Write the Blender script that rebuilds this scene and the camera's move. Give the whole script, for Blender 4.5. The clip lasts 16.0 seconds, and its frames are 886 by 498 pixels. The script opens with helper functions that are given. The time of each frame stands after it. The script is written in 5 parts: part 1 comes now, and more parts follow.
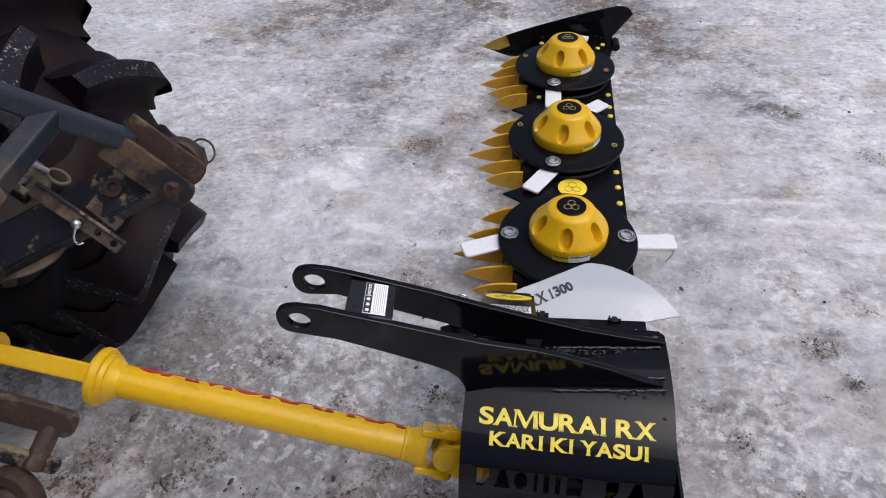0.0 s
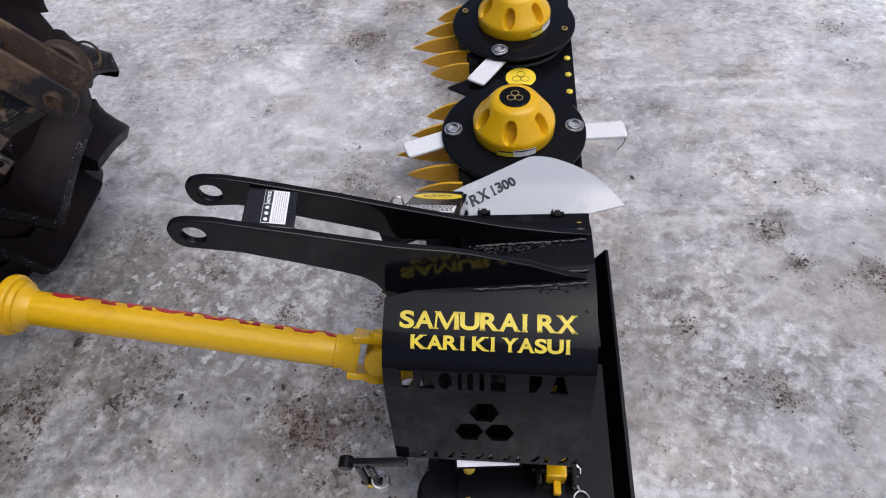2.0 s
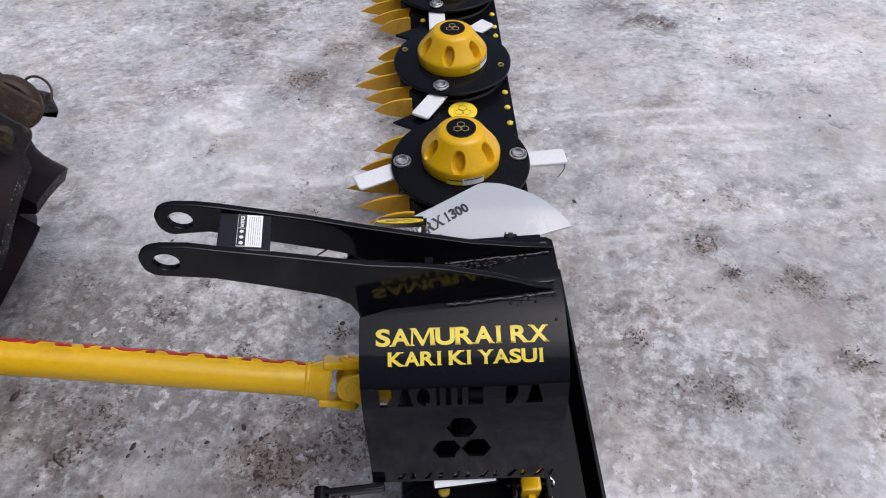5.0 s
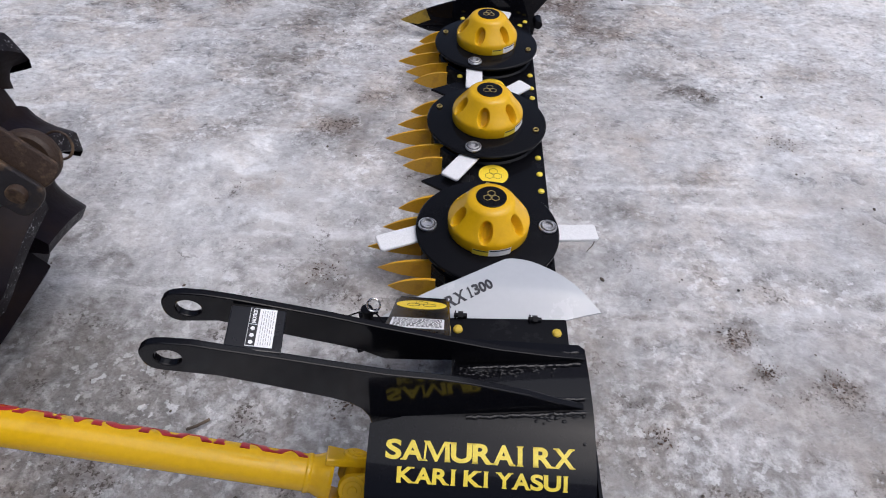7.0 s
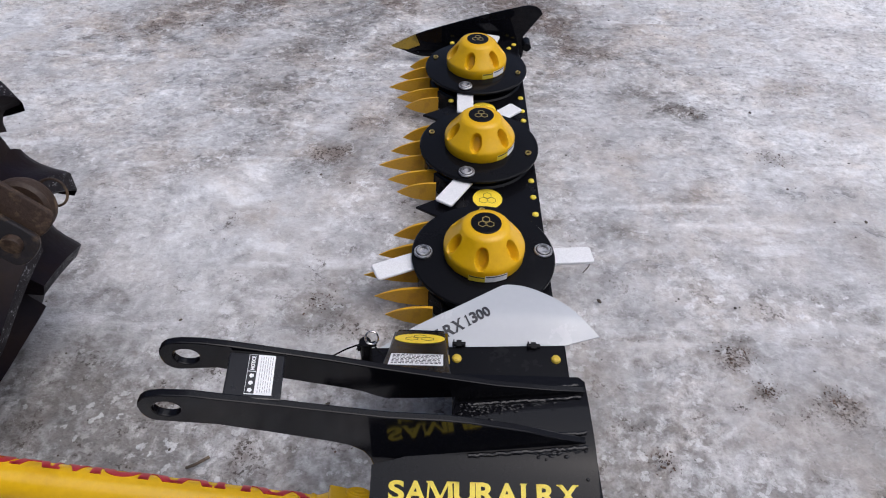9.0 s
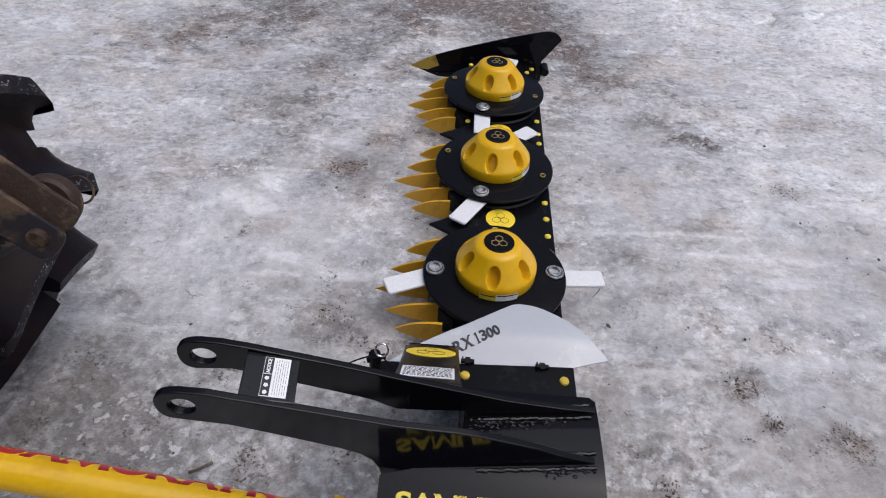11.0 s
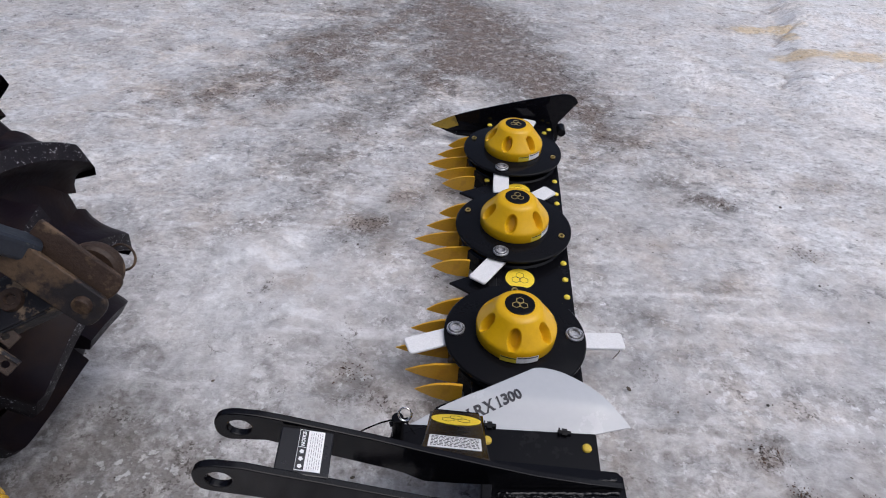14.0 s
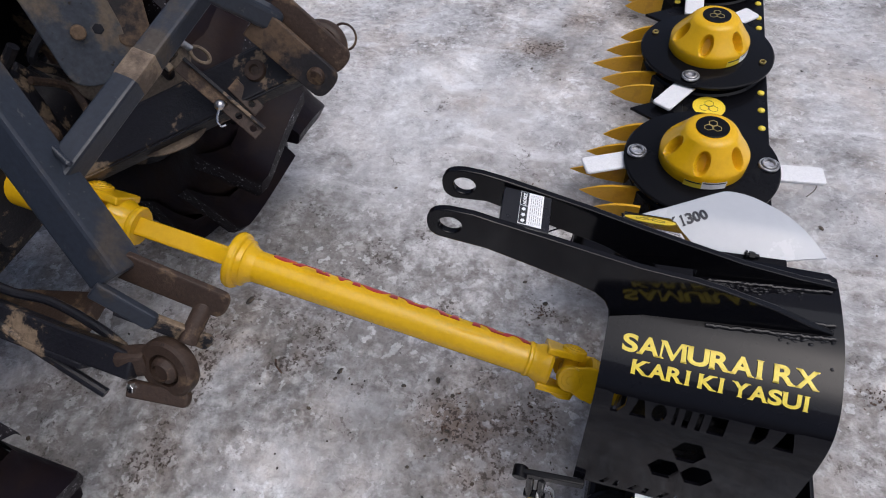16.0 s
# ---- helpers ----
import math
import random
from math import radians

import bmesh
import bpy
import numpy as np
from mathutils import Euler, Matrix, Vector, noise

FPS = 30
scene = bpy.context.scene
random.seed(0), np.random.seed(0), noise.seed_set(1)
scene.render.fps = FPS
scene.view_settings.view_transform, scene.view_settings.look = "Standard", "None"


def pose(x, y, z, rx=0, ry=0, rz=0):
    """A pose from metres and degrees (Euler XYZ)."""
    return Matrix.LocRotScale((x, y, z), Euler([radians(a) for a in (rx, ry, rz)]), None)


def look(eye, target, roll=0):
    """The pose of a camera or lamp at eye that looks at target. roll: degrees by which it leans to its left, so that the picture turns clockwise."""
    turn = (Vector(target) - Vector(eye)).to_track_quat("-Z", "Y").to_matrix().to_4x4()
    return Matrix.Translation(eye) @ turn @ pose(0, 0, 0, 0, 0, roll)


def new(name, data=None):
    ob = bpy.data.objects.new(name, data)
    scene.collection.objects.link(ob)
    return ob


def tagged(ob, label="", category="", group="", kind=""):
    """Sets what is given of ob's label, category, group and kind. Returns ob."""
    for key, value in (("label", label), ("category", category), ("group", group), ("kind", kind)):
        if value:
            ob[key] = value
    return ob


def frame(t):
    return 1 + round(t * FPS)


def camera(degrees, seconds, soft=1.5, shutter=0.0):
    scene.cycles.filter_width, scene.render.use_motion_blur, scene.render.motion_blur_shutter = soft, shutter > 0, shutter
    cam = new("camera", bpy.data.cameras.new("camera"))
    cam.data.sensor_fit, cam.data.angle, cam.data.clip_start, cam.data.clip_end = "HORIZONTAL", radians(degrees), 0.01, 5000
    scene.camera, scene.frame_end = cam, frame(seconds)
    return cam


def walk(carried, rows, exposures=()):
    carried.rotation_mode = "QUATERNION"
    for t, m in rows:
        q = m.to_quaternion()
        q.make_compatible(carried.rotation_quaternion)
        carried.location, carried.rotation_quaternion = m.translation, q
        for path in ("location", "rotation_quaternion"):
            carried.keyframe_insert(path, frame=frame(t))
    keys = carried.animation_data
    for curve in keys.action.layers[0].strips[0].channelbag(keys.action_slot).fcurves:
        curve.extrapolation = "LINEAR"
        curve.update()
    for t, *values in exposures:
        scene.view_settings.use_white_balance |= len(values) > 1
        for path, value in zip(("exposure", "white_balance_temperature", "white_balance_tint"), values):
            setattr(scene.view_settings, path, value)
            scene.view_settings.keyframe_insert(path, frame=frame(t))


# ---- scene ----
cam = camera(72.4, 16.0, soft=1.05)
PATH = [
    (0, (-0.104, 0.276, 1.164), (-0.356, 1.684, -0.233), -3.3),
    (0.5, (-0.098, 0.269, 1.152), (-0.313, 1.653, -0.276), -1.7),
    (1, (-0.068, 0.274, 1.148), (-0.078, 1.646, -0.306), -1.4),
    (1.5, (-0.052, 0.286, 1.13), (-0.112, 1.517, -0.445), -2.4),
    (2, (-0.022, 0.312, 1.125), (-0.2, 1.485, -0.485), -5.6),
    (2.5, (-0.032, 0.276, 1.125), (-0.053, 1.492, -0.462), -2.2),
    (3, (-0.052, 0.225, 1.109), (0.233, 1.434, -0.459), 7.8),
    (3.5, (-0.083, 0.212, 1.139), (-0.054, 1.562, -0.336), -1.0),
    (3.7, (-0.081, 0.199, 1.134), (-0.024, 1.539, -0.351), 0.1),
    (5.8, (-0.065, 0.311, 1.124), (-0.057, 1.589, -0.414), -1.6),
    (6, (-0.065, 0.296, 1.131), (-0.059, 1.61, -0.377), -2.0),
    (6.5, (-0.079, 0.293, 1.151), (-0.07, 1.707, -0.264), 0.2),
    (7, (-0.085, 0.377, 1.138), (-0.096, 1.739, -0.326), 3.0),
    (7.5, (-0.094, 0.402, 1.137), (-0.121, 1.723, -0.364), 2.6),
    (8, (-0.083, 0.404, 1.145), (-0.129, 1.724, -0.356), 0.8),
    (8.5, (-0.086, 0.399, 1.153), (-0.085, 1.753, -0.32), 1.1),
    (9, (-0.087, 0.395, 1.158), (-0.086, 1.794, -0.27), 1.7),
    (9.2, (-0.091, 0.392, 1.149), (-0.094, 1.799, -0.272), 1.7),
    (11.5, (-0.103, 0.381, 1.158), (-0.133, 1.838, -0.212), 4.1),
    (12, (-0.106, 0.379, 1.16), (-0.148, 1.846, -0.199), 4.0),
    (12.5, (-0.106, 0.379, 1.164), (-0.135, 1.852, -0.188), 4.8),
    (13, (-0.111, 0.376, 1.16), (-0.131, 1.835, -0.207), 5.4),
    (13.5, (-0.115, 0.379, 1.173), (-0.152, 1.872, -0.156), 5.1),
    (14, (-0.127, 0.387, 1.194), (-0.2, 1.933, -0.073), 3.3),
    (14.5, (-0.128, 0.381, 1.203), (-0.216, 1.949, -0.035), 2.9),
    (15, (-0.125, 0.37, 1.182), (-0.221, 1.861, -0.148), 2.8),
    (15.5, (-0.177, 0.32, 1.132), (-0.455, 1.597, -0.382), -0.7),
    (16, (-0.206, 0.285, 1.133), (-0.656, 1.427, -0.445), -6.5),
]
walk(cam, [(t, look(eye, target, roll)) for t, eye, target, roll in PATH], [(0.0, -0.20, 5830, 10), (8.0, -0.20, 5830, 10), (9.0, -0.25, 5830, 10), (11.5, -0.33, 5820, 10), (14.8, -0.36, 5820, 10), (16.0, -0.20, 5830, 10)])

# ---------------------------------------------------------------- light
world = bpy.data.worlds.new("overcast")
scene.world = world
world.use_nodes = True
_n = world.node_tree.nodes
_sky = _n.new("ShaderNodeTexSky")
_sky.sky_type, _sky.sun_disc = "NISHITA", False
_sky.sun_elevation, _sky.sun_rotation = radians(66), radians(98)
_sky.air_density, _sky.dust_density, _sky.ozone_density = 0.7, 8.0, 0.6
_bg = _n["Background"]
_bg.inputs["Strength"].default_value = 0.14
world.node_tree.links.new(_sky.outputs[0], _bg.inputs["Color"])
_sun = bpy.data.lights.new("sun", "SUN")
_sun.energy, _sun.angle, _sun.color = 1.2, radians(75), (1.0, 0.985, 0.97)
sun = new("sun", _sun)
sun.matrix_world = look((3.5, -0.5, 8.0), (0, 0, 0))


# ---------------------------------------------------------------- materials
def nodes_of(name, rough=0.5, metal=0.0, coat=0.0):
    m = bpy.data.materials.new(name)
    m.use_nodes = True
    t = m.node_tree
    b = t.nodes["Principled BSDF"]
    b.inputs["Roughness"].default_value = rough
    b.inputs["Metallic"].default_value = metal
    b.inputs["Coat Weight"].default_value = coat
    b.inputs["Coat Roughness"].default_value = 0.06
    return m, t, b


def tex_noise(t, scale, detail=6, rough=0.6, coord="Object", stretch=None, twist=0.0):
    tc = t.nodes.new("ShaderNodeTexCoord")
    n = t.nodes.new("ShaderNodeTexNoise")
    n.inputs["Scale"].default_value = scale
    n.inputs["Detail"].default_value = detail
    n.inputs["Roughness"].default_value = rough
    n.inputs["Distortion"].default_value = twist
    src = tc.outputs[coord]
    if stretch:
        mp = t.nodes.new("ShaderNodeMapping")
        mp.inputs["Scale"].default_value = stretch
        t.links.new(src, mp.inputs[0])
        src = mp.outputs[0]
    t.links.new(src, n.inputs["Vector"])
    return n.outputs["Fac"]


def ramp(t, fac, stops):
    r = t.nodes.new("ShaderNodeValToRGB")
    e = r.color_ramp.elements
    while len(e) < len(stops):
        e.new(0.5)
    for k, (p, c) in enumerate(stops):
        e[k].position = p
        e[k].color = (*c, 1) if isinstance(c, tuple) else (c, c, c, 1)
    t.links.new(fac, r.inputs[0])
    return r.outputs[0]


def mixc(t, fac, a, b, mode="MIX"):
    m = t.nodes.new("ShaderNodeMix")
    m.data_type, m.blend_type = "RGBA", mode
    for sock, v in ((m.inputs[0], fac), (m.inputs[6], a), (m.inputs[7], b)):
        if isinstance(v, (int, float)):
            sock.default_value = v
        elif isinstance(v, tuple):
            sock.default_value = (*v, 1)
        else:
            t.links.new(v, sock)
    return m.outputs[2]


def calc(t, op, a, b=0.5):
    m = t.nodes.new("ShaderNodeMath")
    m.operation = op
    for sock, v in ((m.inputs[0], a), (m.inputs[1], b)):
        if isinstance(v, (int, float)):
            sock.default_value = v
        else:
            t.links.new(v, sock)
    return m.outputs[0]


def bumped(t, b, height, strength, distance):
    u = t.nodes.new("ShaderNodeBump")
    u.inputs["Strength"].default_value = strength
    u.inputs["Distance"].default_value = distance
    t.links.new(height, u.inputs["Height"])
    t.links.new(u.outputs[0], b.inputs["Normal"])
    return u


def paint(name, color, worn, rough=0.25, coat=0.6, amount=0.72, scale=14, bump=0.04, metal=0.0, dust=None, grain=0.12, gloss=0.5, soft=0.055, specks=0.66):
    """Painted or bare metal: a base colour, a slightly different worn tone in patches, fine orange-peel relief, dust specks."""
    m, t, b = nodes_of(name, rough, metal, coat)
    big = tex_noise(t, scale, 8, 0.65)
    fine = tex_noise(t, scale * 14, 4, 0.6)
    mask = ramp(t, big, [(amount - soft, 0.0), (amount + soft, 1.0)])
    col = mixc(t, mask, color, worn)
    tone = ramp(t, fine, [(0.3, 1.0 - grain), (0.7, 1.0 + grain * 0.7)])
    b.inputs["Specular IOR Level"].default_value = gloss
    col = mixc(t, 1.0, col, tone, "MULTIPLY")
    if dust:
        spots = ramp(t, tex_noise(t, scale * 5, 3, 0.8), [(specks, 0.0), (specks + 0.05, 1.0)])
        col = mixc(t, spots, col, dust)
    t.links.new(col, b.inputs["Base Color"])
    r = ramp(t, big, [(0.3, rough * 0.75), (0.75, min(1.0, rough * 1.6))])
    t.links.new(r, b.inputs["Roughness"])
    bumped(t, b, fine, bump, 0.002)
    return m


BLACK = paint("black_gloss_paint", (0.0042, 0.0042, 0.0058), (0.007, 0.007, 0.009), 0.04, 0.0, 0.7, 9, 0.015, gloss=0.18)
SATIN = paint("black_satin_arm", (0.0045, 0.0045, 0.006), (0.008, 0.008, 0.010), 0.08, 0.0, 0.7, 9, 0.02, gloss=0.17)
WELD = paint("black_weld_paint", (0.0045, 0.0045, 0.006), (0.010, 0.010, 0.012), 0.08, 0.0, 0.6, 60, 0.3, gloss=0.38)
TIE = paint("black_tie_paint", (0.008, 0.008, 0.010), (0.012, 0.012, 0.014), 0.30, 0.0, 0.66, 14, 0.05, gloss=0.35)
DISC_BLACK = paint("black_disc_paint", (0.005, 0.005, 0.006), (0.009, 0.009, 0.010), 0.14, 0.0, 0.66, 12, 0.03, gloss=0.11)
PLATE = paint("black_satin_paint", (0.0045, 0.0045, 0.0058), (0.010, 0.010, 0.011), 0.20, 0.0, 0.66, 12, 0.05, gloss=0.12)
YELLOW = paint("yellow_gloss_paint", (0.65, 0.375, 0.002), (0.58, 0.330, 0.002), 0.16, 0.08, 0.62, 8, 0.02, grain=0.04, gloss=0.28)
SHAFT_YELLOW = paint("shaft_yellow_paint", (0.60, 0.355, 0.003), (0.52, 0.295, 0.003), 0.15, 0.08, 0.60, 9, 0.02, grain=0.05, gloss=0.30)
TOOTH_YELLOW = paint("yellow_tooth_paint", (0.66, 0.355, 0.008), (0.56, 0.290, 0.010), 0.30, 0.2, 0.62, 16, 0.04, grain=0.06)
TIP = paint("worn_yellow_tip", (0.36, 0.235, 0.015), (0.20, 0.135, 0.014), 0.30, 0.3, 0.55, 18, 0.05)
STICKER = paint("yellow_sticker", (0.85, 0.62, 0.03), (0.78, 0.55, 0.03), 0.4, 0.0, 0.7, 20, 0.02)
WHITE = paint("white_gloss_paint", (0.41, 0.425, 0.45), (0.39, 0.405, 0.43), 0.22, 0.1, 0.66, 5, 0.01, grain=0.02)
LABEL = paint("white_label_paper", (0.80, 0.80, 0.80), (0.70, 0.70, 0.70), 0.5, 0.0, 0.6, 40, 0.02)
INK = paint("black_print", (0.018, 0.018, 0.02), (0.03, 0.03, 0.03), 0.4, 0.0, 0.6, 40, 0.02)
PRINT = paint("grey_print", (0.22, 0.22, 0.23), (0.30, 0.30, 0.31), 0.4, 0.0, 0.6, 40, 0.02)
NAVY = paint("navy_print", (0.006, 0.006, 0.014), (0.009, 0.009, 0.018), 0.40, 0.0, 0.6, 40, 0.02)
LEMON = paint("yellow_print", (0.74, 0.58, 0.04), (0.66, 0.51, 0.04), 0.4, 0.2, 0.6, 40, 0.02)
ZINC = paint("yellow_zinc", (0.55, 0.39, 0.03), (0.40, 0.29, 0.03), 0.45, 0.0, 0.6, 40, 0.05)
RED = paint("red_print", (0.36, 0.016, 0.022), (0.30, 0.014, 0.020), 0.35, 0.2, 0.6, 40, 0.02)
STEEL = paint("bright_zinc_steel", (0.62, 0.62, 0.63), (0.40, 0.39, 0.38), 0.25, 0.0, 0.6, 30, 0.10, metal=1.0)
DULL_STEEL = paint("dull_zinc_steel", (0.52, 0.52, 0.53), (0.20, 0.20, 0.21), 0.42, 0.0, 0.54, 60, 0.15, metal=1.0, grain=0.3)
BRASS = paint("dull_brass", (0.50, 0.37, 0.12), (0.30, 0.22, 0.08), 0.4, 0.0, 0.6, 30, 0.10, metal=0.5)
KNIFE = paint("white_blade_wrap", (0.68, 0.68, 0.69), (0.58, 0.58, 0.60), 0.45, 0.0, 0.64, 22, 0.06)
RUST = paint("rusty_dirty_steel", (0.036, 0.022, 0.015), (0.115, 0.076, 0.046), 0.55, 0.0, 0.56, 15, 0.5, dust=(0.010, 0.008, 0.007), grain=0.3, gloss=0.3, soft=0.035)
LINK = paint("dirty_black_steel", (0.008, 0.008, 0.011), (0.150, 0.110, 0.072), 0.42, 0.0, 0.575, 12, 0.4, dust=(0.040, 0.032, 0.024), grain=0.25, gloss=0.25, soft=0.018)
BLUE = paint("blue_grey_paint", (0.019, 0.023, 0.032), (0.046, 0.038, 0.031), 0.38, 0.05, 0.585, 11, 0.20, dust=(0.060, 0.058, 0.058), grain=0.22, gloss=0.32, soft=0.04)
STREAKED = paint("mud_streaked_steel", (0.085, 0.056, 0.034), (0.014, 0.012, 0.013), 0.45, 0.0, 0.49, 11, 0.35, dust=(0.016, 0.012, 0.010), grain=0.25, gloss=0.3, soft=0.04, specks=0.62)
BLUE_MUD = paint("muddy_blue_paint", (0.120, 0.094, 0.066), (0.040, 0.046, 0.058), 0.55, 0.0, 0.52, 9, 0.3, dust=(0.020, 0.016, 0.013), grain=0.25, gloss=0.3, soft=0.05)
CAKED = paint("mud_caked_plate", (0.105, 0.084, 0.064), (0.018, 0.014, 0.012), 0.75, 0.0, 0.54, 13, 0.5, dust=(0.02, 0.016, 0.013), grain=0.3, gloss=0.25, soft=0.05)
MUD = paint("dried_mud", (0.17, 0.128, 0.088), (0.075, 0.055, 0.040), 0.85, 0.0, 0.52, 16, 0.8)
RUBBER = paint("tyre_rubber", (0.0065, 0.0042, 0.0072), (0.016, 0.009, 0.007), 0.46, 0.0, 0.54, 6, 0.35, gloss=0.11, soft=0.10)
LUG = paint("snow_flecked_rubber", (0.0065, 0.0050, 0.0080), (0.020, 0.017, 0.020), 0.50, 0.0, 0.60, 30, 0.3, dust=(0.40, 0.39, 0.41), gloss=0.20, specks=0.615)
BARK = paint("brown_bark", (0.090, 0.046, 0.026), (0.040, 0.024, 0.016), 0.8, 0.0, 0.5, 60, 0.5)
GRIT = paint("dark_grit", (0.03, 0.026, 0.022), (0.09, 0.07, 0.05), 0.8, 0.0, 0.5, 60, 0.5)


def snow_material():
    """Trodden, dirty ice: pale crust and greyer ice in soft blotches, warm dirty tints, crusty grain with painted
    relief shading, and dark crumbs where the sheet's soil and shade layer is strong.
    """
    m, t, b = nodes_of("trodden_snow", 0.45, 0.0, 0.0)
    at = t.nodes.new("ShaderNodeAttribute")
    at.attribute_name = "dirt_shade"
    at2 = t.nodes.new("ShaderNodeAttribute")
    at2.attribute_name = "brown"
    dirt_shade, brown = at.outputs["Fac"], at2.outputs["Fac"]
    g1 = tex_noise(t, 2.3, 13, 0.64)
    g2 = tex_noise(t, 13.0, 7, 0.62)
    g3 = tex_noise(t, 44.0, 5, 0.60)
    g4 = tex_noise(t, 150.0, 3, 0.60)
    def around(n, k):
        return calc(t, "MULTIPLY", calc(t, "SUBTRACT", n, 0.5), k)
    # smooth trodden ice here, rough crust there
    crust = ramp(t, calc(t, "ADD", tex_noise(t, 3.4, 8, 0.62, twist=0.5), around(dirt_shade, 0.25)), [(0.39, 0.32), (0.55, 1.0)])
    v = calc(t, "ADD", calc(t, "ADD", around(g1, 1.15), around(tex_noise(t, 6.5, 9, 0.66, twist=0.4), 0.95)), calc(t, "MULTIPLY", crust, calc(t, "ADD", around(g2, 1.5), around(g3, 1.9))))
    v = calc(t, "ADD", v, calc(t, "SUBTRACT", 0.535, calc(t, "MULTIPLY", dirt_shade, 0.58)))
    col = ramp(t, v, [(0.0, (0.205, 0.196, 0.190)), (0.26, (0.310, 0.304, 0.304)), (0.50, (0.420, 0.417, 0.422)), (0.74, (0.515, 0.515, 0.522)), (1.0, (0.665, 0.668, 0.680))])
    # warm, faintly olive tints where feet and wheels have carried soil
    warm = ramp(t, tex_noise(t, 4.5, 10, 0.68, twist=0.4), [(0.42, 0.0), (0.60, 1.0)])
    col = mixc(t, calc(t, "MULTIPLY", warm, calc(t, "ADD", calc(t, "MULTIPLY", brown, 0.85), 0.20)), col, mixc(t, 1.0, col, (0.92, 0.825, 0.735), "MULTIPLY"))
    at3 = t.nodes.new("ShaderNodeAttribute")
    at3.attribute_name = "ochre"
    sand = ramp(t, calc(t, "ADD", at3.outputs["Fac"], around(tex_noise(t, 14.0, 6, 0.65), 1.4)), [(0.30, 0.0), (0.75, 0.85)])
    col = mixc(t, sand, col, (0.56, 0.44, 0.27))
    # long white smears left by boots and runners, and small flecks of fresh crust
    smear = ramp(t, tex_noise(t, 6.0, 9, 0.62, stretch=(0.48, 1.5, 1.0)), [(0.57, 0.0), (0.64, 0.60)])
    smear = calc(t, "MULTIPLY", smear, ramp(t, dirt_shade, [(0.10, 1.0), (0.42, 0.12)]))
    col = mixc(t, smear, col, (0.66, 0.662, 0.674))
    fleck = ramp(t, calc(t, "ADD", tex_noise(t, 38.0, 4, 0.56), around(g1, 0.25)), [(0.585, 0.0), (0.615, 0.75)])
    fleck = calc(t, "MULTIPLY", calc(t, "MULTIPLY", fleck, crust), ramp(t, dirt_shade, [(0.10, 1.0), (0.45, 0.45), (0.75, 0.55), (1.2, 0.85)]))
    col = mixc(t, fleck, col, (0.70, 0.705, 0.72))
    # flakes of broken crust: patches of slightly different tone with crisp edges; relief light and shade painted as
    # pale rims and broken dark creases
    flake = tex_noise(t, 17.0, 4, 0.60, stretch=(0.85, 1.2, 1.0))
    small = tex_noise(t, 46.0, 3, 0.60, stretch=(0.85, 1.2, 1.0))
    at4 = t.nodes.new("ShaderNodeAttribute")
    at4.attribute_name = "flaky"
    rough = calc(t, "MULTIPLY", at4.outputs["Fac"], ramp(t, tex_noise(t, 3.1, 6, 0.6), [(0.36, 0.45), (0.54, 1.0)]))
    tone = mixc(t, 1.0, ramp(t, flake, [(0.34, 0.76), (0.40, 1.02), (0.47, 0.92), (0.50, 1.07), (0.57, 0.97), (0.62, 1.13)]), ramp(t, small, [(0.36, 0.66), (0.42, 0.92), (0.49, 1.0), (0.56, 1.08), (0.64, 1.20)]), "MULTIPLY")
    col = mixc(t, rough, col, mixc(t, 1.0, col, tone, "MULTIPLY"))
    gaps = calc(t, "MULTIPLY", rough, ramp(t, tex_noise(t, 21.0, 3, 0.5), [(0.50, 0.0), (0.58, 1.0)]))
    crease_shade = ramp(t, flake, [(0.400, 0.0), (0.455, 0.30), (0.490, 0.0)])
    col = mixc(t, calc(t, "MULTIPLY", crease_shade, gaps), col, mixc(t, 1.0, col, (0.62, 0.60, 0.58), "MULTIPLY"))
    rim = ramp(t, flake, [(0.480, 0.0), (0.500, 0.45), (0.540, 0.0)])
    col = mixc(t, calc(t, "MULTIPLY", rim, gaps), col, (0.76, 0.765, 0.78))
    # crusty grains: relief shading painted as pale tops and darker pits
    col = mixc(t, crust, col, mixc(t, 1.0, col, ramp(t, g4, [(0.30, 0.74), (0.46, 1.0), (0.70, 1.10)]), "MULTIPLY"))
    # soil and bark crumbs in loose clusters, each cluster with a faint brown halo
    cl = calc(t, "ADD", tex_noise(t, 9.0, 8, 0.66), calc(t, "MULTIPLY", calc(t, "MULTIPLY", calc(t, "SUBTRACT", dirt_shade, 0.3), 0.27), ramp(t, brown, [(0.35, 0.45), (0.85, 1.0)])))
    col = mixc(t, ramp(t, cl, [(0.57, 0.0), (0.80, 0.60)]), col, mixc(t, brown, (0.20, 0.182, 0.172), (0.165, 0.118, 0.092)))
    bits = calc(t, "MULTIPLY", ramp(t, tex_noise(t, 120.0, 3, 0.58), [(0.545, 0.0), (0.575, 0.95)]), ramp(t, cl, [(0.555, 0.0), (0.67, 1.0)]))
    col = mixc(t, bits, col, mixc(t, brown, (0.060, 0.050, 0.042), (0.050, 0.034, 0.024)))
    lumps = calc(t, "MULTIPLY", ramp(t, tex_noise(t, 52.0, 4, 0.60), [(0.585, 0.0), (0.620, 0.70)]), ramp(t, cl, [(0.60, 0.0), (0.72, 1.0)]))
    col = mixc(t, lumps, col, mixc(t, brown, (0.075, 0.062, 0.054), (0.065, 0.044, 0.032)))
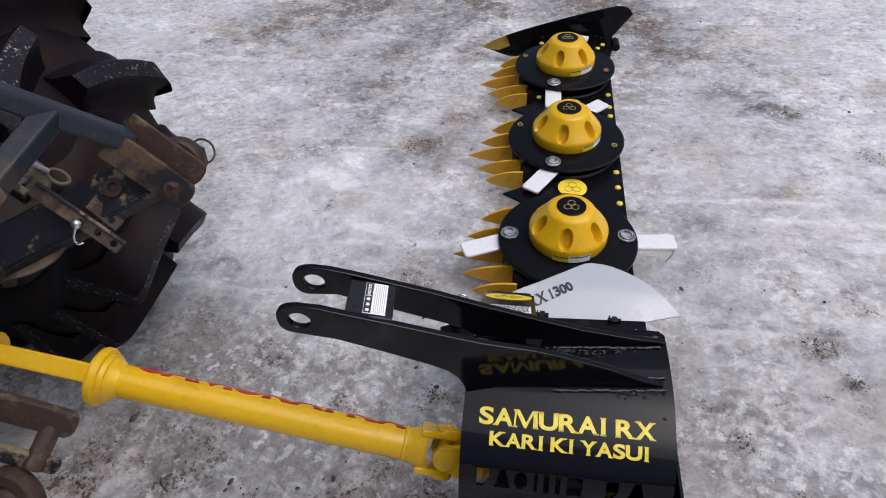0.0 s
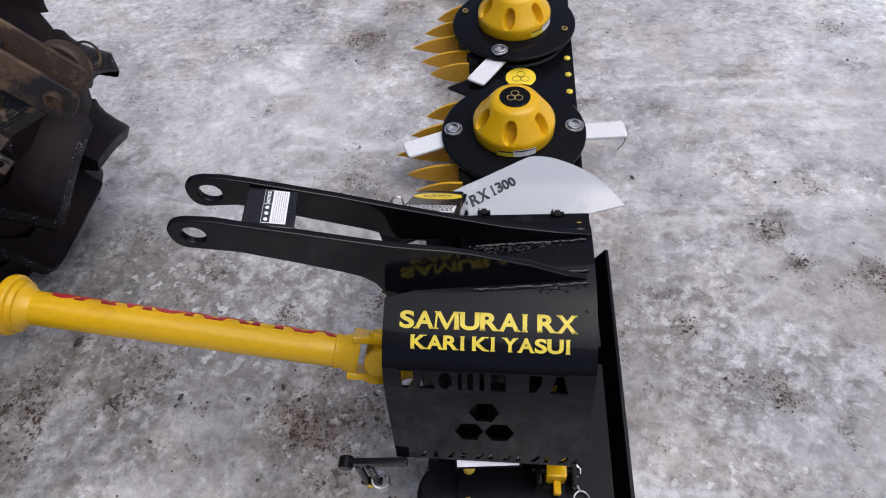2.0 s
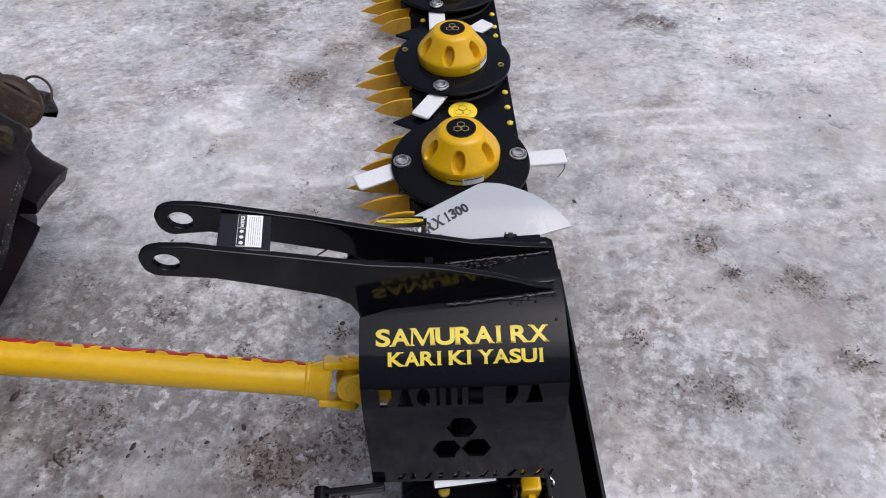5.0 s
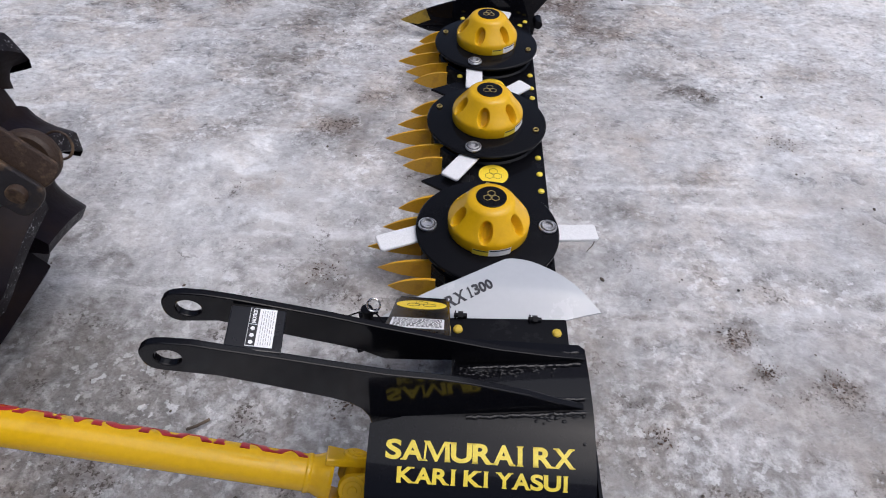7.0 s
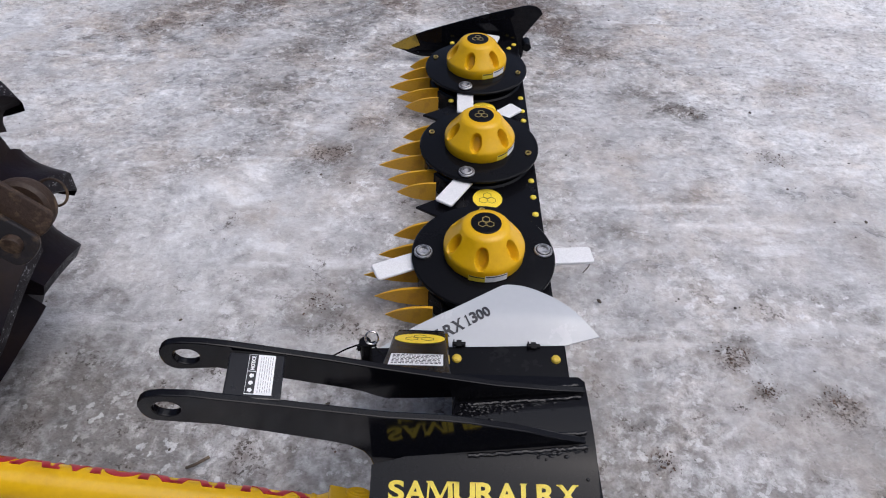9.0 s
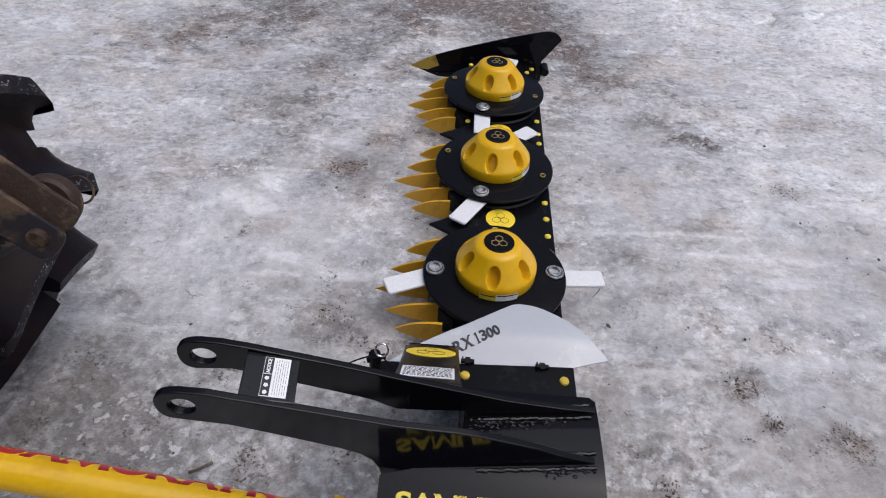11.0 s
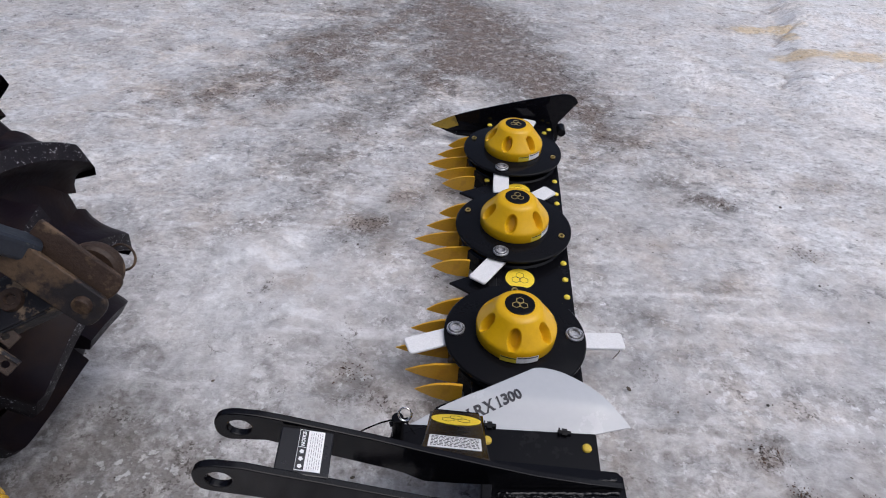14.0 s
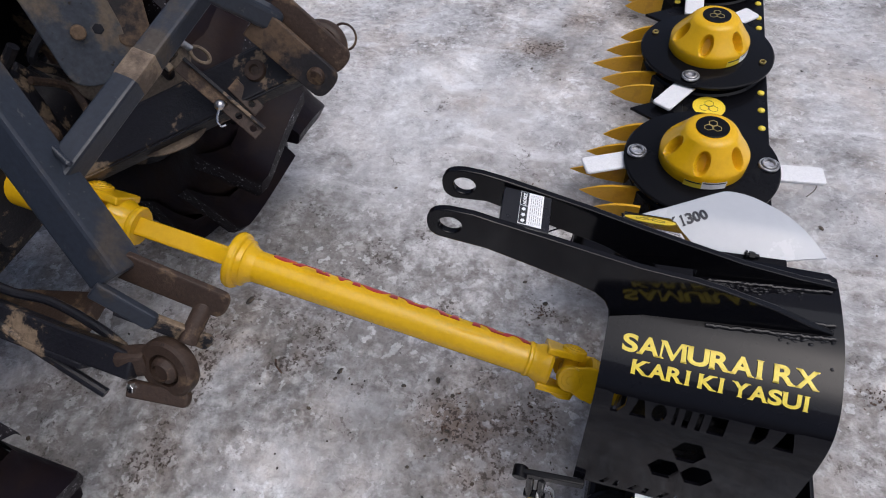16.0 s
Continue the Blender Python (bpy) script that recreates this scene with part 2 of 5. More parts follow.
    # white chips of crust lying on the worst dirt
    chip = calc(t, "MULTIPLY", ramp(t, tex_noise(t, 27.0, 5, 0.64), [(0.540, 0.0), (0.600, 0.55)]), ramp(t, dirt_shade, [(0.55, 0.0), (1.05, 1.0)]))
    col = mixc(t, chip, col, (0.47, 0.455, 0.445))
    t.links.new(col, b.inputs["Base Color"])
    t.links.new(ramp(t, g2, [(0.35, 0.24), (0.65, 0.60)]), b.inputs["Roughness"])
    b.inputs["Specular IOR Level"].default_value = 0.45
    terrace = ramp(t, flake, [(0.34, 0.0), (0.42, 0.40), (0.46, 0.42), (0.50, 0.80), (0.62, 1.0)])
    h = calc(t, "ADD", calc(t, "MULTIPLY", g2, 0.65), calc(t, "ADD", calc(t, "MULTIPLY", g3, 0.22), calc(t, "MULTIPLY", calc(t, "MULTIPLY", terrace, rough), 0.26)))
    bumped(t, b, h, 1.0, 0.018)
    return m


SNOW = snow_material()


# ---------------------------------------------------------------- building helpers
def thing(name, at, label, category, group="", kind=""):
    e = new(name)
    e.empty_display_size = 0.1
    e.location = at
    return tagged(e, label, category, group, kind)


def smooth(me, angle=20):
    me.polygons.foreach_set("use_smooth", [True] * len(me.polygons))
    b = bmesh.new()
    b.from_mesh(me)
    lim = radians(angle)
    for e in b.edges:
        if len(e.link_faces) != 2 or e.calc_face_angle(0) > lim:
            e.smooth = False
    b.to_mesh(me)
    b.free()


def mesh_of(name, bm, mat, angle=20):
    bmesh.ops.recalc_face_normals(bm, faces=bm.faces)
    me = bpy.data.meshes.new(name)
    bm.to_mesh(me)
    bm.free()
    me.materials.append(mat)
    smooth(me, angle)
    return me


def part(name, bm, mat, parent, label="", m=None, angle=20):
    """One mesh under a thing or a part. The mesh is in world metres, or, with m, in the part's own frame, placed by m in its parent's."""
    me = bm if isinstance(bm, bpy.types.Mesh) else mesh_of(name, bm, mat, angle)
    ob = new(name, me)
    ob.parent = parent
    if m is not None:
        ob.matrix_basis = m
    elif parent.type == "EMPTY":
        ob.matrix_parent_inverse = Matrix.Translation(-parent.location)
    return tagged(ob, label)


def box(bm, size, at=(0, 0, 0), rot=(0, 0, 0), bevel=0.0, seg=2):
    r = bmesh.ops.create_cube(bm, size=1, matrix=pose(*at, *rot) @ Matrix.Diagonal((*size, 1)))
    if bevel:
        es = list({e for v in r["verts"] for e in v.link_edges})
        bmesh.ops.bevel(bm, geom=es, offset=bevel, segments=seg, profile=0.5, affect="EDGES")
    return bm


def along(a, b):
    """A frame at a whose z points to b."""
    a, b = Vector(a), Vector(b)
    return Matrix.Translation(a) @ (b - a).to_track_quat("Z", "Y").to_matrix().to_4x4(), (b - a).length


def rod(bm, a, b, r, r2=None, seg=24, bevel=0.0):
    m, n = along(a, b)
    g = bmesh.ops.create_cone(bm, cap_ends=True, segments=seg, radius1=r, radius2=r if r2 is None else r2, depth=n, matrix=m @ Matrix.Translation((0, 0, n / 2)))
    if bevel:
        vs = set(g["verts"])
        es = [e for e in bm.edges if e.verts[0] in vs and e.verts[1] in vs and len(e.link_faces) == 2 and any(len(f.verts) > 4 for f in e.link_faces)]
        bmesh.ops.bevel(bm, geom=es, offset=bevel, segments=2, profile=0.5, affect="EDGES")
    return bm


def beam(bm, a, b, w, h, bevel=0.004, up=(0, 0, 1)):
    """A bar of w by h from a to b; h stands along up."""
    a, b = Vector(a), Vector(b)
    x = (b - a).normalized()
    y = Vector(up).cross(x).normalized()
    z = x.cross(y)
    m = Matrix((x, y, z)).transposed().to_4x4()
    m.translation = (a + b) / 2
    r = bmesh.ops.create_cube(bm, size=1, matrix=m @ Matrix.Diagonal(((b - a).length, w, h, 1)))
    if bevel:
        es = list({e for v in r["verts"] for e in v.link_edges})
        bmesh.ops.bevel(bm, geom=es, offset=bevel, segments=2, profile=0.5, affect="EDGES")
    return bm


def lathe(bm, profile, seg=64, m=Matrix()):
    """Turns (radius, height) pairs round z."""
    rings = []
    for r, z in profile:
        if r < 1e-6:
            rings.append([bm.verts.new(m @ Vector((0, 0, z)))])
        else:
            rings.append([bm.verts.new(m @ Vector((r * math.cos(2 * math.pi * k / seg), r * math.sin(2 * math.pi * k / seg), z))) for k in range(seg)])
    for a, b in zip(rings, rings[1:]):
        for k in range(seg):
            k2 = (k + 1) % seg
            vs = [a[k % len(a)], a[k2 % len(a)], b[k2 % len(b)], b[k % len(b)]]
            vs = [v for i, v in enumerate(vs) if v not in vs[:i]]
            if len(vs) > 2:
                bm.faces.new(vs)
    return bm


def sheet(outline, holes=(), thick=0.006, cuts=()):
    """A flat plate in x, y with holes through it, from z = 0 down to -thick, cut along y at the given places so that it can be bent."""
    bm = bmesh.new()
    edges = []
    for loop in (outline, *holes):
        vs = [bm.verts.new((p[0], p[1], 0)) for p in loop]
        edges += [bm.edges.new((vs[k], vs[(k + 1) % len(vs)])) for k in range(len(vs))]
    bmesh.ops.triangle_fill(bm, use_beauty=True, use_dissolve=False, edges=edges)
    for c in cuts:
        bmesh.ops.bisect_plane(bm, geom=bm.verts[:] + bm.edges[:] + bm.faces[:], plane_co=(0, c, 0), plane_no=(0, 1, 0))
    g = bmesh.ops.extrude_face_region(bm, geom=bm.faces[:])
    for v in g["geom"]:
        if isinstance(v, bmesh.types.BMVert):
            v.co.z -= thick
    bmesh.ops.recalc_face_normals(bm, faces=bm.faces)
    return bm


def plate(outline, holes=(), thick=0.006, m=Matrix(), bevel=0.0):
    """A flat plate: outline in its own x, y; centred in its thickness; placed by m."""
    bm = sheet(outline, holes, thick)
    bmesh.ops.translate(bm, verts=bm.verts, vec=(0, 0, thick / 2))
    if bevel:
        es = [e for e in bm.edges if len(e.link_faces) == 2 and e.calc_face_angle(0) > 0.9]
        bmesh.ops.bevel(bm, geom=es, offset=bevel, segments=2, profile=0.5, affect="EDGES")
    bmesh.ops.transform(bm, matrix=m, verts=bm.verts)
    return bm


def circle(x, y, r, n=28, turn=0.0):
    return [(x + r * math.cos(2 * math.pi * k / n + turn), y + r * math.sin(2 * math.pi * k / n + turn)) for k in range(n)]


def ellipse(x, y, a, b, n=40):
    return [(x + a * math.cos(2 * math.pi * k / n), y + b * math.sin(2 * math.pi * k / n)) for k in range(n)]


def bezier(points, n=12):
    """A smooth open line through the points (Catmull-Rom)."""
    p = [Vector(q) for q in points]
    p = [2 * p[0] - p[1], *p, 2 * p[-1] - p[-2]]
    out = []
    for k in range(1, len(p) - 2):
        for j in range(n):
            u = j / n
            out.append(0.5 * (2 * p[k] + (p[k + 1] - p[k - 1]) * u + (2 * p[k - 1] - 5 * p[k] + 4 * p[k + 1] - p[k + 2]) * u * u + (3 * p[k] - p[k - 1] - 3 * p[k + 1] + p[k + 2]) * u ** 3))
    out.append(p[-2])
    return out


def wire(bm, points, r, seg=8, closed=False):
    """A round wire along the points."""
    pts = [Vector(p) for p in points]
    n = len(pts)
    rings = []
    for k, p in enumerate(pts):
        d = (pts[(k + 1) % n] - pts[k - 1]) if closed or 0 < k < n - 1 else (pts[1] - pts[0] if k == 0 else pts[-1] - pts[-2])
        q = d.to_track_quat("Z", "Y").to_matrix()
        rings.append([bm.verts.new(p + q @ Vector((r * math.cos(2 * math.pi * j / seg), r * math.sin(2 * math.pi * j / seg), 0))) for j in range(seg)])
    for a in range(n if closed else n - 1):
        A, B = rings[a], rings[(a + 1) % n]
        s = min(range(seg), key=lambda o: sum((A[j].co - B[(j + o) % seg].co).length for j in range(seg)))
        for j in range(seg):
            bm.faces.new((A[j], A[(j + 1) % seg], B[(j + 1 + s) % seg], B[(j + s) % seg]))
    if not closed:
        bm.faces.new(rings[0])
        bm.faces.new(rings[-1])
    return bm


def lettering(text, size, depth=0.0006, bold=0.022):
    """Built-in letters as a mesh, from x = 0, baseline y = 0."""
    c = bpy.data.curves.new("text", "FONT")
    c.body, c.size, c.extrude, c.offset = text, size, depth, size * bold
    o = new("text", c)
    me = bpy.data.meshes.new_from_object(o.evaluated_get(bpy.context.evaluated_depsgraph_get()))
    bpy.data.objects.remove(o)
    bm = bmesh.new()
    bm.from_mesh(me)
    bpy.data.meshes.remove(me)
    return bm


def fit_width(bm, x0, x1, y0, y1, bold=0.0):
    lo = [min(v.co[k] for v in bm.verts) for k in range(2)]
    hi = [max(v.co[k] for v in bm.verts) for k in range(2)]
    for v in bm.verts:
        v.co.x = x0 + (v.co.x - lo[0]) / (hi[0] - lo[0]) * (x1 - x0)
        v.co.y = y0 + (v.co.y - lo[1]) / (hi[1] - lo[1]) * (y1 - y0)
    return bm


# where a serif sits on each capital: across the letter (0 to 1), at the foot or the head, and its half-width as a share of the height
SERIFS = {
    "A": [(0.06, 0, 0.13), (0.92, 0, 0.15)], "M": [(0.07, 0, 0.12), (0.92, 0, 0.14), (0.06, 1, 0.11), (0.94, 1, 0.11)],
    "U": [(0.10, 1, 0.15), (0.90, 1, 0.13)], "R": [(0.13, 0, 0.15), (0.08, 1, 0.08), (0.95, 0, 0.10)], "I": [(0.5, 0, 0.17), (0.5, 1, 0.17)],
    "X": [(0.10, 0, 0.13), (0.88, 0, 0.15), (0.12, 1, 0.15), (0.90, 1, 0.13)], "K": [(0.13, 0, 0.16), (0.13, 1, 0.16), (0.92, 0, 0.15), (0.88, 1, 0.13)],
    "Y": [(0.10, 1, 0.16), (0.90, 1, 0.14), (0.5, 0, 0.16)], "S": [(0.86, 0.80, 0.05), (0.12, 0.16, 0.05)], "1": [(0.56, 0, 0.15)],
}
ADVANCE = {"S": 0.56, "A": 0.74, "M": 0.92, "U": 0.74, "R": 0.70, "I": 0.38, "X": 0.74, "K": 0.76, "Y": 0.70, " ": 0.24, "1": 0.42, "3": 0.50, "0": 0.52}


def merge(bm, other):
    """Adds another bmesh to this one and frees it."""
    other.to_mesh(tmp := bpy.data.meshes.new("t"))
    bm.from_mesh(tmp)
    other.free()
    bpy.data.meshes.remove(tmp)
    return bm


def serif_line(text, x0, x1, y0, y1, bold=0.032, depth=0.0006):
    """A line of built-in letters, set letter by letter like a roman print face: bracketed serifs at the ends of the strokes."""
    bm = bmesh.new()
    h = y1 - y0
    unit = (x1 - x0) / sum(ADVANCE[c] for c in text)
    x = x0
    for c in text:
        w = ADVANCE[c] * unit
        if c != " ":
            a, b = x + 0.012 * unit, x + w - 0.008 * unit
            if c == "I":
                a, b = x + w * 0.29, x + w * 0.71
            if c == "1":
                a, b = x + w * 0.06, x + w * 0.70
            if c == "M":
                q = [(0.0, 0), (0.075, 0), (0.11, 0.80), (0.44, 0), (0.52, 0), (0.80, 0.80), (0.80, 0), (1.0, 0), (0.95, 1), (0.76, 1), (0.51, 0.30), (0.22, 1), (0.04, 1)]
                merge(bm, plate([(a + (b - a) * u, y0 + h * v) for u, v in q], (), depth * 2))
            elif c == "1":
                q = [(0.36, 0), (0.76, 0), (0.76, 1), (0.58, 1), (0.06, 0.87), (0.06, 0.79), (0.36, 0.85)]
                merge(bm, plate([(a + (b - a) * u, y0 + h * v) for u, v in q], (), depth * 2))
            else:
                merge(bm, fit_width(lettering(c, 0.03, depth, bold), a, b, y0, y1))
            for u, v, r in SERIFS.get(c, ()):
                px, half = a + (b - a) * u, r * h * (unit / h if unit < h else 1.0)
                if c == "S":
                    box(bm, (half * 0.9, h * 0.20, depth * 2), (px, y0 + v * h, 0))
                    continue
                t, k = h * 0.055, 1 if v == 0 else -1
                edge = y0 if v == 0 else y1
                q = [(px - half, edge), (px + half, edge), (px + half, edge + k * t), (px + half * 0.45, edge + k * t * 1.7), (px - half * 0.45, edge + k * t * 1.7), (px - half, edge + k * t)]
                merge(bm, plate(q if k > 0 else q[::-1], (), depth * 2))
        x += w
    return bm


def print_bars(rows, x0, x1, y0, y1, depth=0.0004, seed=1):
    """Small print that nobody could read: rows of short bars."""
    rng = random.Random(seed)
    bm = bmesh.new()
    step = (y1 - y0) / rows
    for r in range(rows):
        x, y = x0, y0 + (r + 0.5) * step
        while x < x1 - 0.001:
            w = min(rng.uniform(0.002, 0.007), x1 - x)
            box(bm, (w * 0.86, step * 0.26, depth * 2), (x + w / 2, y, 0))
            x += w + rng.uniform(0.0008, 0.0015)
    return bm


def turned(bm, m):
    bmesh.ops.transform(bm, matrix=m, verts=bm.verts)
    return bm


def hexagon(r, turn=30):
    return circle(0, 0, r, 6, radians(turn))


# ---------------------------------------------------------------- ground
def value_noise(x, y, cell, seed):
    rng = np.random.RandomState(seed)
    tab = rng.rand(257, 257)
    u, v = x / cell + 1000.0, y / cell + 1000.0
    i, j = np.floor(u).astype(int), np.floor(v).astype(int)
    f, g = u - i, v - j
    f, g = f * f * (3 - 2 * f), g * g * (3 - 2 * g)
    i0, i1, j0, j1 = i % 256, (i + 1) % 256, j % 256, (j + 1) % 256
    return (tab[i0, j0] * (1 - f) + tab[i1, j0] * f) * (1 - g) + (tab[i0, j1] * (1 - f) + tab[i1, j1] * f) * g


def fractal(x, y, cell, octaves, seed, gain=0.55):
    s, a, n = 0.0, 1.0, 0.0
    for k in range(octaves):
        s = s + a * value_noise(x * (1 if k % 2 else 0.94) + 0.3 * k * y, y - 0.2 * k * x, cell / 2 ** k, seed + k)
        n += a
        a *= gain
    return s / n


# dirty patches of the yard and some painted shade: x, y, half-length, half-width, turn in degrees, strength, brownness
PATCHES = [
    (0.742, 2.233, 0.085, 0.050, -20, 1.35, 1.0), (0.60, 2.36, 0.09, 0.05, 0, 0.75, 0.9), (0.95, 1.98, 0.07, 0.03, -15, 0.70, 0.9),
    (0.788, 1.105, 0.05, 0.035, 0, 0.70, 1.0), (0.370, 0.950, 0.04, 0.03, 20, 0.50, 1.0), (0.82, 0.878, 0.04, 0.03, 0, 0.60, 1.0), (0.526, 0.80, 0.06, 0.02, 20, 0.50, 1.0), (0.595, 1.212, 0.06, 0.035, 30, 0.60, 0.9), (0.639, 1.117, 0.03, 0.02, 0, 0.60, 0.8), (0.473, 0.811, 0.10, 0.05, 30, 0.30, 0.9),
    (0.893, 1.031, 0.06, 0.05, 0, 0.40, 1.0), (-0.380, 1.341, 0.07, 0.04, 10, 0.65, 1.0), (-0.332, 2.127, 0.12, 0.05, 20, 0.50, 0.9), (-0.39, 0.71, 0.08, 0.05, 20, 0.45, 1.0), (-0.225, 0.76, 0.04, 0.07, 0, 0.70, 0.5),
    (-0.455, 1.92, 0.11, 0.07, 30, 0.55, 1.0), (-0.287, 3.243, 0.35, 0.16, 75, 0.95, 1.0), (-0.05, 3.60, 0.85, 0.24, 113, 2.4, 1.0), (0.16, 3.14, 0.20, 0.10, 130, 1.5, 1.0), (-1.8, 4.25, 0.8, 0.22, 170, 0.60, 0.8), (0.30, 2.95, 0.24, 0.09, 120, 0.50, 1.0), (0.60, 2.62, 0.22, 0.05, 165, 0.40, 0.9), (1.15, 2.40, 0.12, 0.06, 20, 0.50, 1.0),
    (-1.10, 2.86, 0.45, 0.22, 40, 0.40, 0.9), (-1.41, 2.73, 0.25, 0.10, 20, 0.35, 0.9), (-0.9, 3.4, 0.7, 0.28, 60, 0.85, 1.0),
    # broad weak patches by the tractor and drive line put shade into the layer
    (-0.42, 0.62, 0.30, 0.16, 15, 0.26, 0.7), (-0.31, 0.66, 0.06, 0.09, 10, 0.28, 0.8), (-0.66, 0.95, 0.25, 0.10, 20, 0.08, 0.4),
    (-0.40, 0.33, 0.40, 0.22, -10, 0.32, 0.5), (0.55, 0.55, 0.35, 0.14, 40, 0.18, 0.7), (-1.1, 1.35, 0.30, 0.10, 70, 0.25, 0.5),
    (0.40, 1.62, 0.05, 0.03, 0, 0.35, 0.8), (0.56, 1.26, 0.07, 0.03, 50, 0.28, 0.8), (-0.60, 2.75, 0.34, 0.13, 70, 0.65, 0.9),
    (-1.5, 0.8, 0.5, 0.3, 0, 0.35, 0.8), (-1.0, 0.62, 0.36, 0.28, 10, 0.36, 0.4),
    (-1.14, 0.45, 0.30, 0.22, 0, 0.50, 0.4), (-0.52, 1.90, 0.10, 0.05, 50, 0.45, 1.0), (-0.62, 1.62, 0.12, 0.05, 30, 0.40, 1.0), (0.50, 1.95, 0.12, 0.05, 70, 0.45, 1.0), (0.62, 1.75, 0.10, 0.04, 40, 0.40, 1.0), (0.35, 2.5, 0.16, 0.07, 60, 0.4, 1.0),
    (-0.72, 2.30, 0.16, 0.07, 35, 0.5, 1.0), (-0.35, 2.62, 0.15, 0.06, 70, 0.45, 1.0),
    # cleaner snow
    (-0.71, 0.53, 0.09, 0.06, 20, -0.70, 0.4), (-0.61, 0.695, 0.07, 0.035, 10, -0.60, 0.4), (-0.69, 1.81, 0.17, 0.07, 25, -0.60, 0.4), (-0.49, 2.13, 0.09, 0.04, 20, -0.60, 0.4),
    (0.55, 1.73, 0.24, 0.013, 3, -0.60, 0.3), (0.74, 1.655, 0.20, 0.011, 3, -0.55, 0.3), (0.86, 1.305, 0.32, 0.018, 2, -0.45, 0.3), (0.42, 1.24, 0.16, 0.012, 2, -0.60, 0.3),
    # the two darkening ones here stand for shade beside the drive line
    (-0.78, 1.55, 0.45, 0.36, 30, -0.34, 0.4), (-0.70, 0.92, 0.36, 0.17, 10, 0.34, 0.5), (-0.88, 1.06, 0.32, 0.15, 0, 0.34, 0.3), (-1.6, 2.0, 0.8, 0.5, 20, -0.15, 0.5), (-0.45, 1.05, 0.3, 0.2, 0, -0.15, 0.5), (1.8, 2.6, 0.8, 0.5, 20, -0.15, 0.4),
]


# joints between the slabs of cleared snow, as lines on the plan
SLAB_JOINTS = [
    [(1.52, 3.92), (1.66, 4.18), (1.84, 4.30), (2.15, 4.40), (2.80, 4.55)],
    [(1.34, 3.30), (1.44, 3.45), (1.56, 3.33), (1.75, 3.50), (2.00, 3.64), (2.60, 3.86)],
    [(1.20, 4.62), (1.62, 4.50), (2.05, 4.75), (2.50, 4.95)],
    [(1.75, 3.88), (1.92, 3.90), (2.10, 3.96)],
]


def ground():
    def axis(lo, hi, step, far):
        fine = list(np.arange(lo, hi + step / 2, step))
        out, d = [], step
        while len(out) == 0 or out[-1] < far:
            d *= 1.35
            out.append((out[-1] if out else 0) + d)
        return np.array([lo - o for o in reversed(out)] + fine + [fine[-1] + o for o in out])
    xs, ys = axis(-2.3, 2.6, 0.0088, 400.0), axis(-0.2, 5.2, 0.0088, 400.0)
    X, Y = np.meshgrid(xs, ys, indexing="ij")
    near = np.clip(1.5 - np.hypot(X / 4.0, (Y - 2.3) / 5.0), 0, 1)
    lumps = fractal(X, Y, 0.26, 3, 11) - 0.5
    ripple = fractal(X * 0.8, Y * 1.3, 0.075, 3, 31) - 0.5
    crust = np.abs(fractal(X, Y, 0.034, 2, 151) - 0.5) * np.clip(fractal(X, Y, 0.3, 3, 171) * 3 - 1.0, 0.2, 1)
    Z = (0.020 * lumps + 0.014 * ripple - 0.012 * crust) * near
    # hard heap of cleared snow with broken slabs
    edge = fractal(X, Y, 0.5, 3, 51) - 0.5
    bank = 1 / (1 + np.exp(np.clip(-((X - 1.34 - 0.30 * (Y - 3.07)) + 0.22 * edge) / 0.025, -60, 60)))
    bank = bank * (1 / (1 + np.exp(np.clip(-((Y - 2.95) + 0.6 * edge) / 0.10, -60, 60))))
    slab = 1 / (1 + np.exp(np.clip(-((Y - 4.20 - 0.10 * (X - 1.7)) + 0.3 * edge) / 0.03, -60, 60)))
    Z = Z + near * (0.040 * bank + 0.050 * bank * slab)
    Z = np.where(near > 0, Z - 0.004, Z)
    dirt_shade = 0.30 + 0.85 * (fractal(X, Y, 0.9, 4, 71) - 0.5) + 0.45 * (fractal(X, Y, 0.17, 4, 91) - 0.5)
    brown = np.clip(0.45 + 1.2 * (fractal(X, Y, 0.7, 3, 111) - 0.5), 0, 1)
    warp = fractal(X, Y, 0.12, 3, 131) - 0.5
    for px, py, a, b, turn, s, w in PATCHES:
        c, q = math.cos(radians(turn)), math.sin(radians(turn))
        u = ((X - px) * c + (Y - py) * q) / a
        v = (-(X - px) * q + (Y - py) * c) / b
        f = np.exp(-np.clip(u * u + v * v + 1.6 * warp, 0, 30))
        dirt_shade = dirt_shade + s * f
        brown = np.clip(brown + (w - 0.5) * f, 0, 1)
    # cleaner and whiter over the heap and to the side of the bar, greyer under the drive line
    dirt_shade = dirt_shade - 0.42 * bank - 0.32 * np.clip((X - 0.3) / 1.0, 0, 1)
    dirt_shade = dirt_shade + 0.20 * np.clip((Y - 2.5) / 0.8, 0, 1) * np.clip((0.7 - X) / 0.4, 0, 1) * np.clip((X + 1.5) / 0.5, 0, 1)
    dirt_shade = dirt_shade - 0.26 * np.clip((X - 0.25) / 0.5, 0, 1) * np.clip((Y - 1.7) / 0.8, 0, 1) - 0.16 * np.clip((-0.9 - X) / 0.4, 0, 1) * np.clip((Y - 1.6) / 0.6, 0, 1)
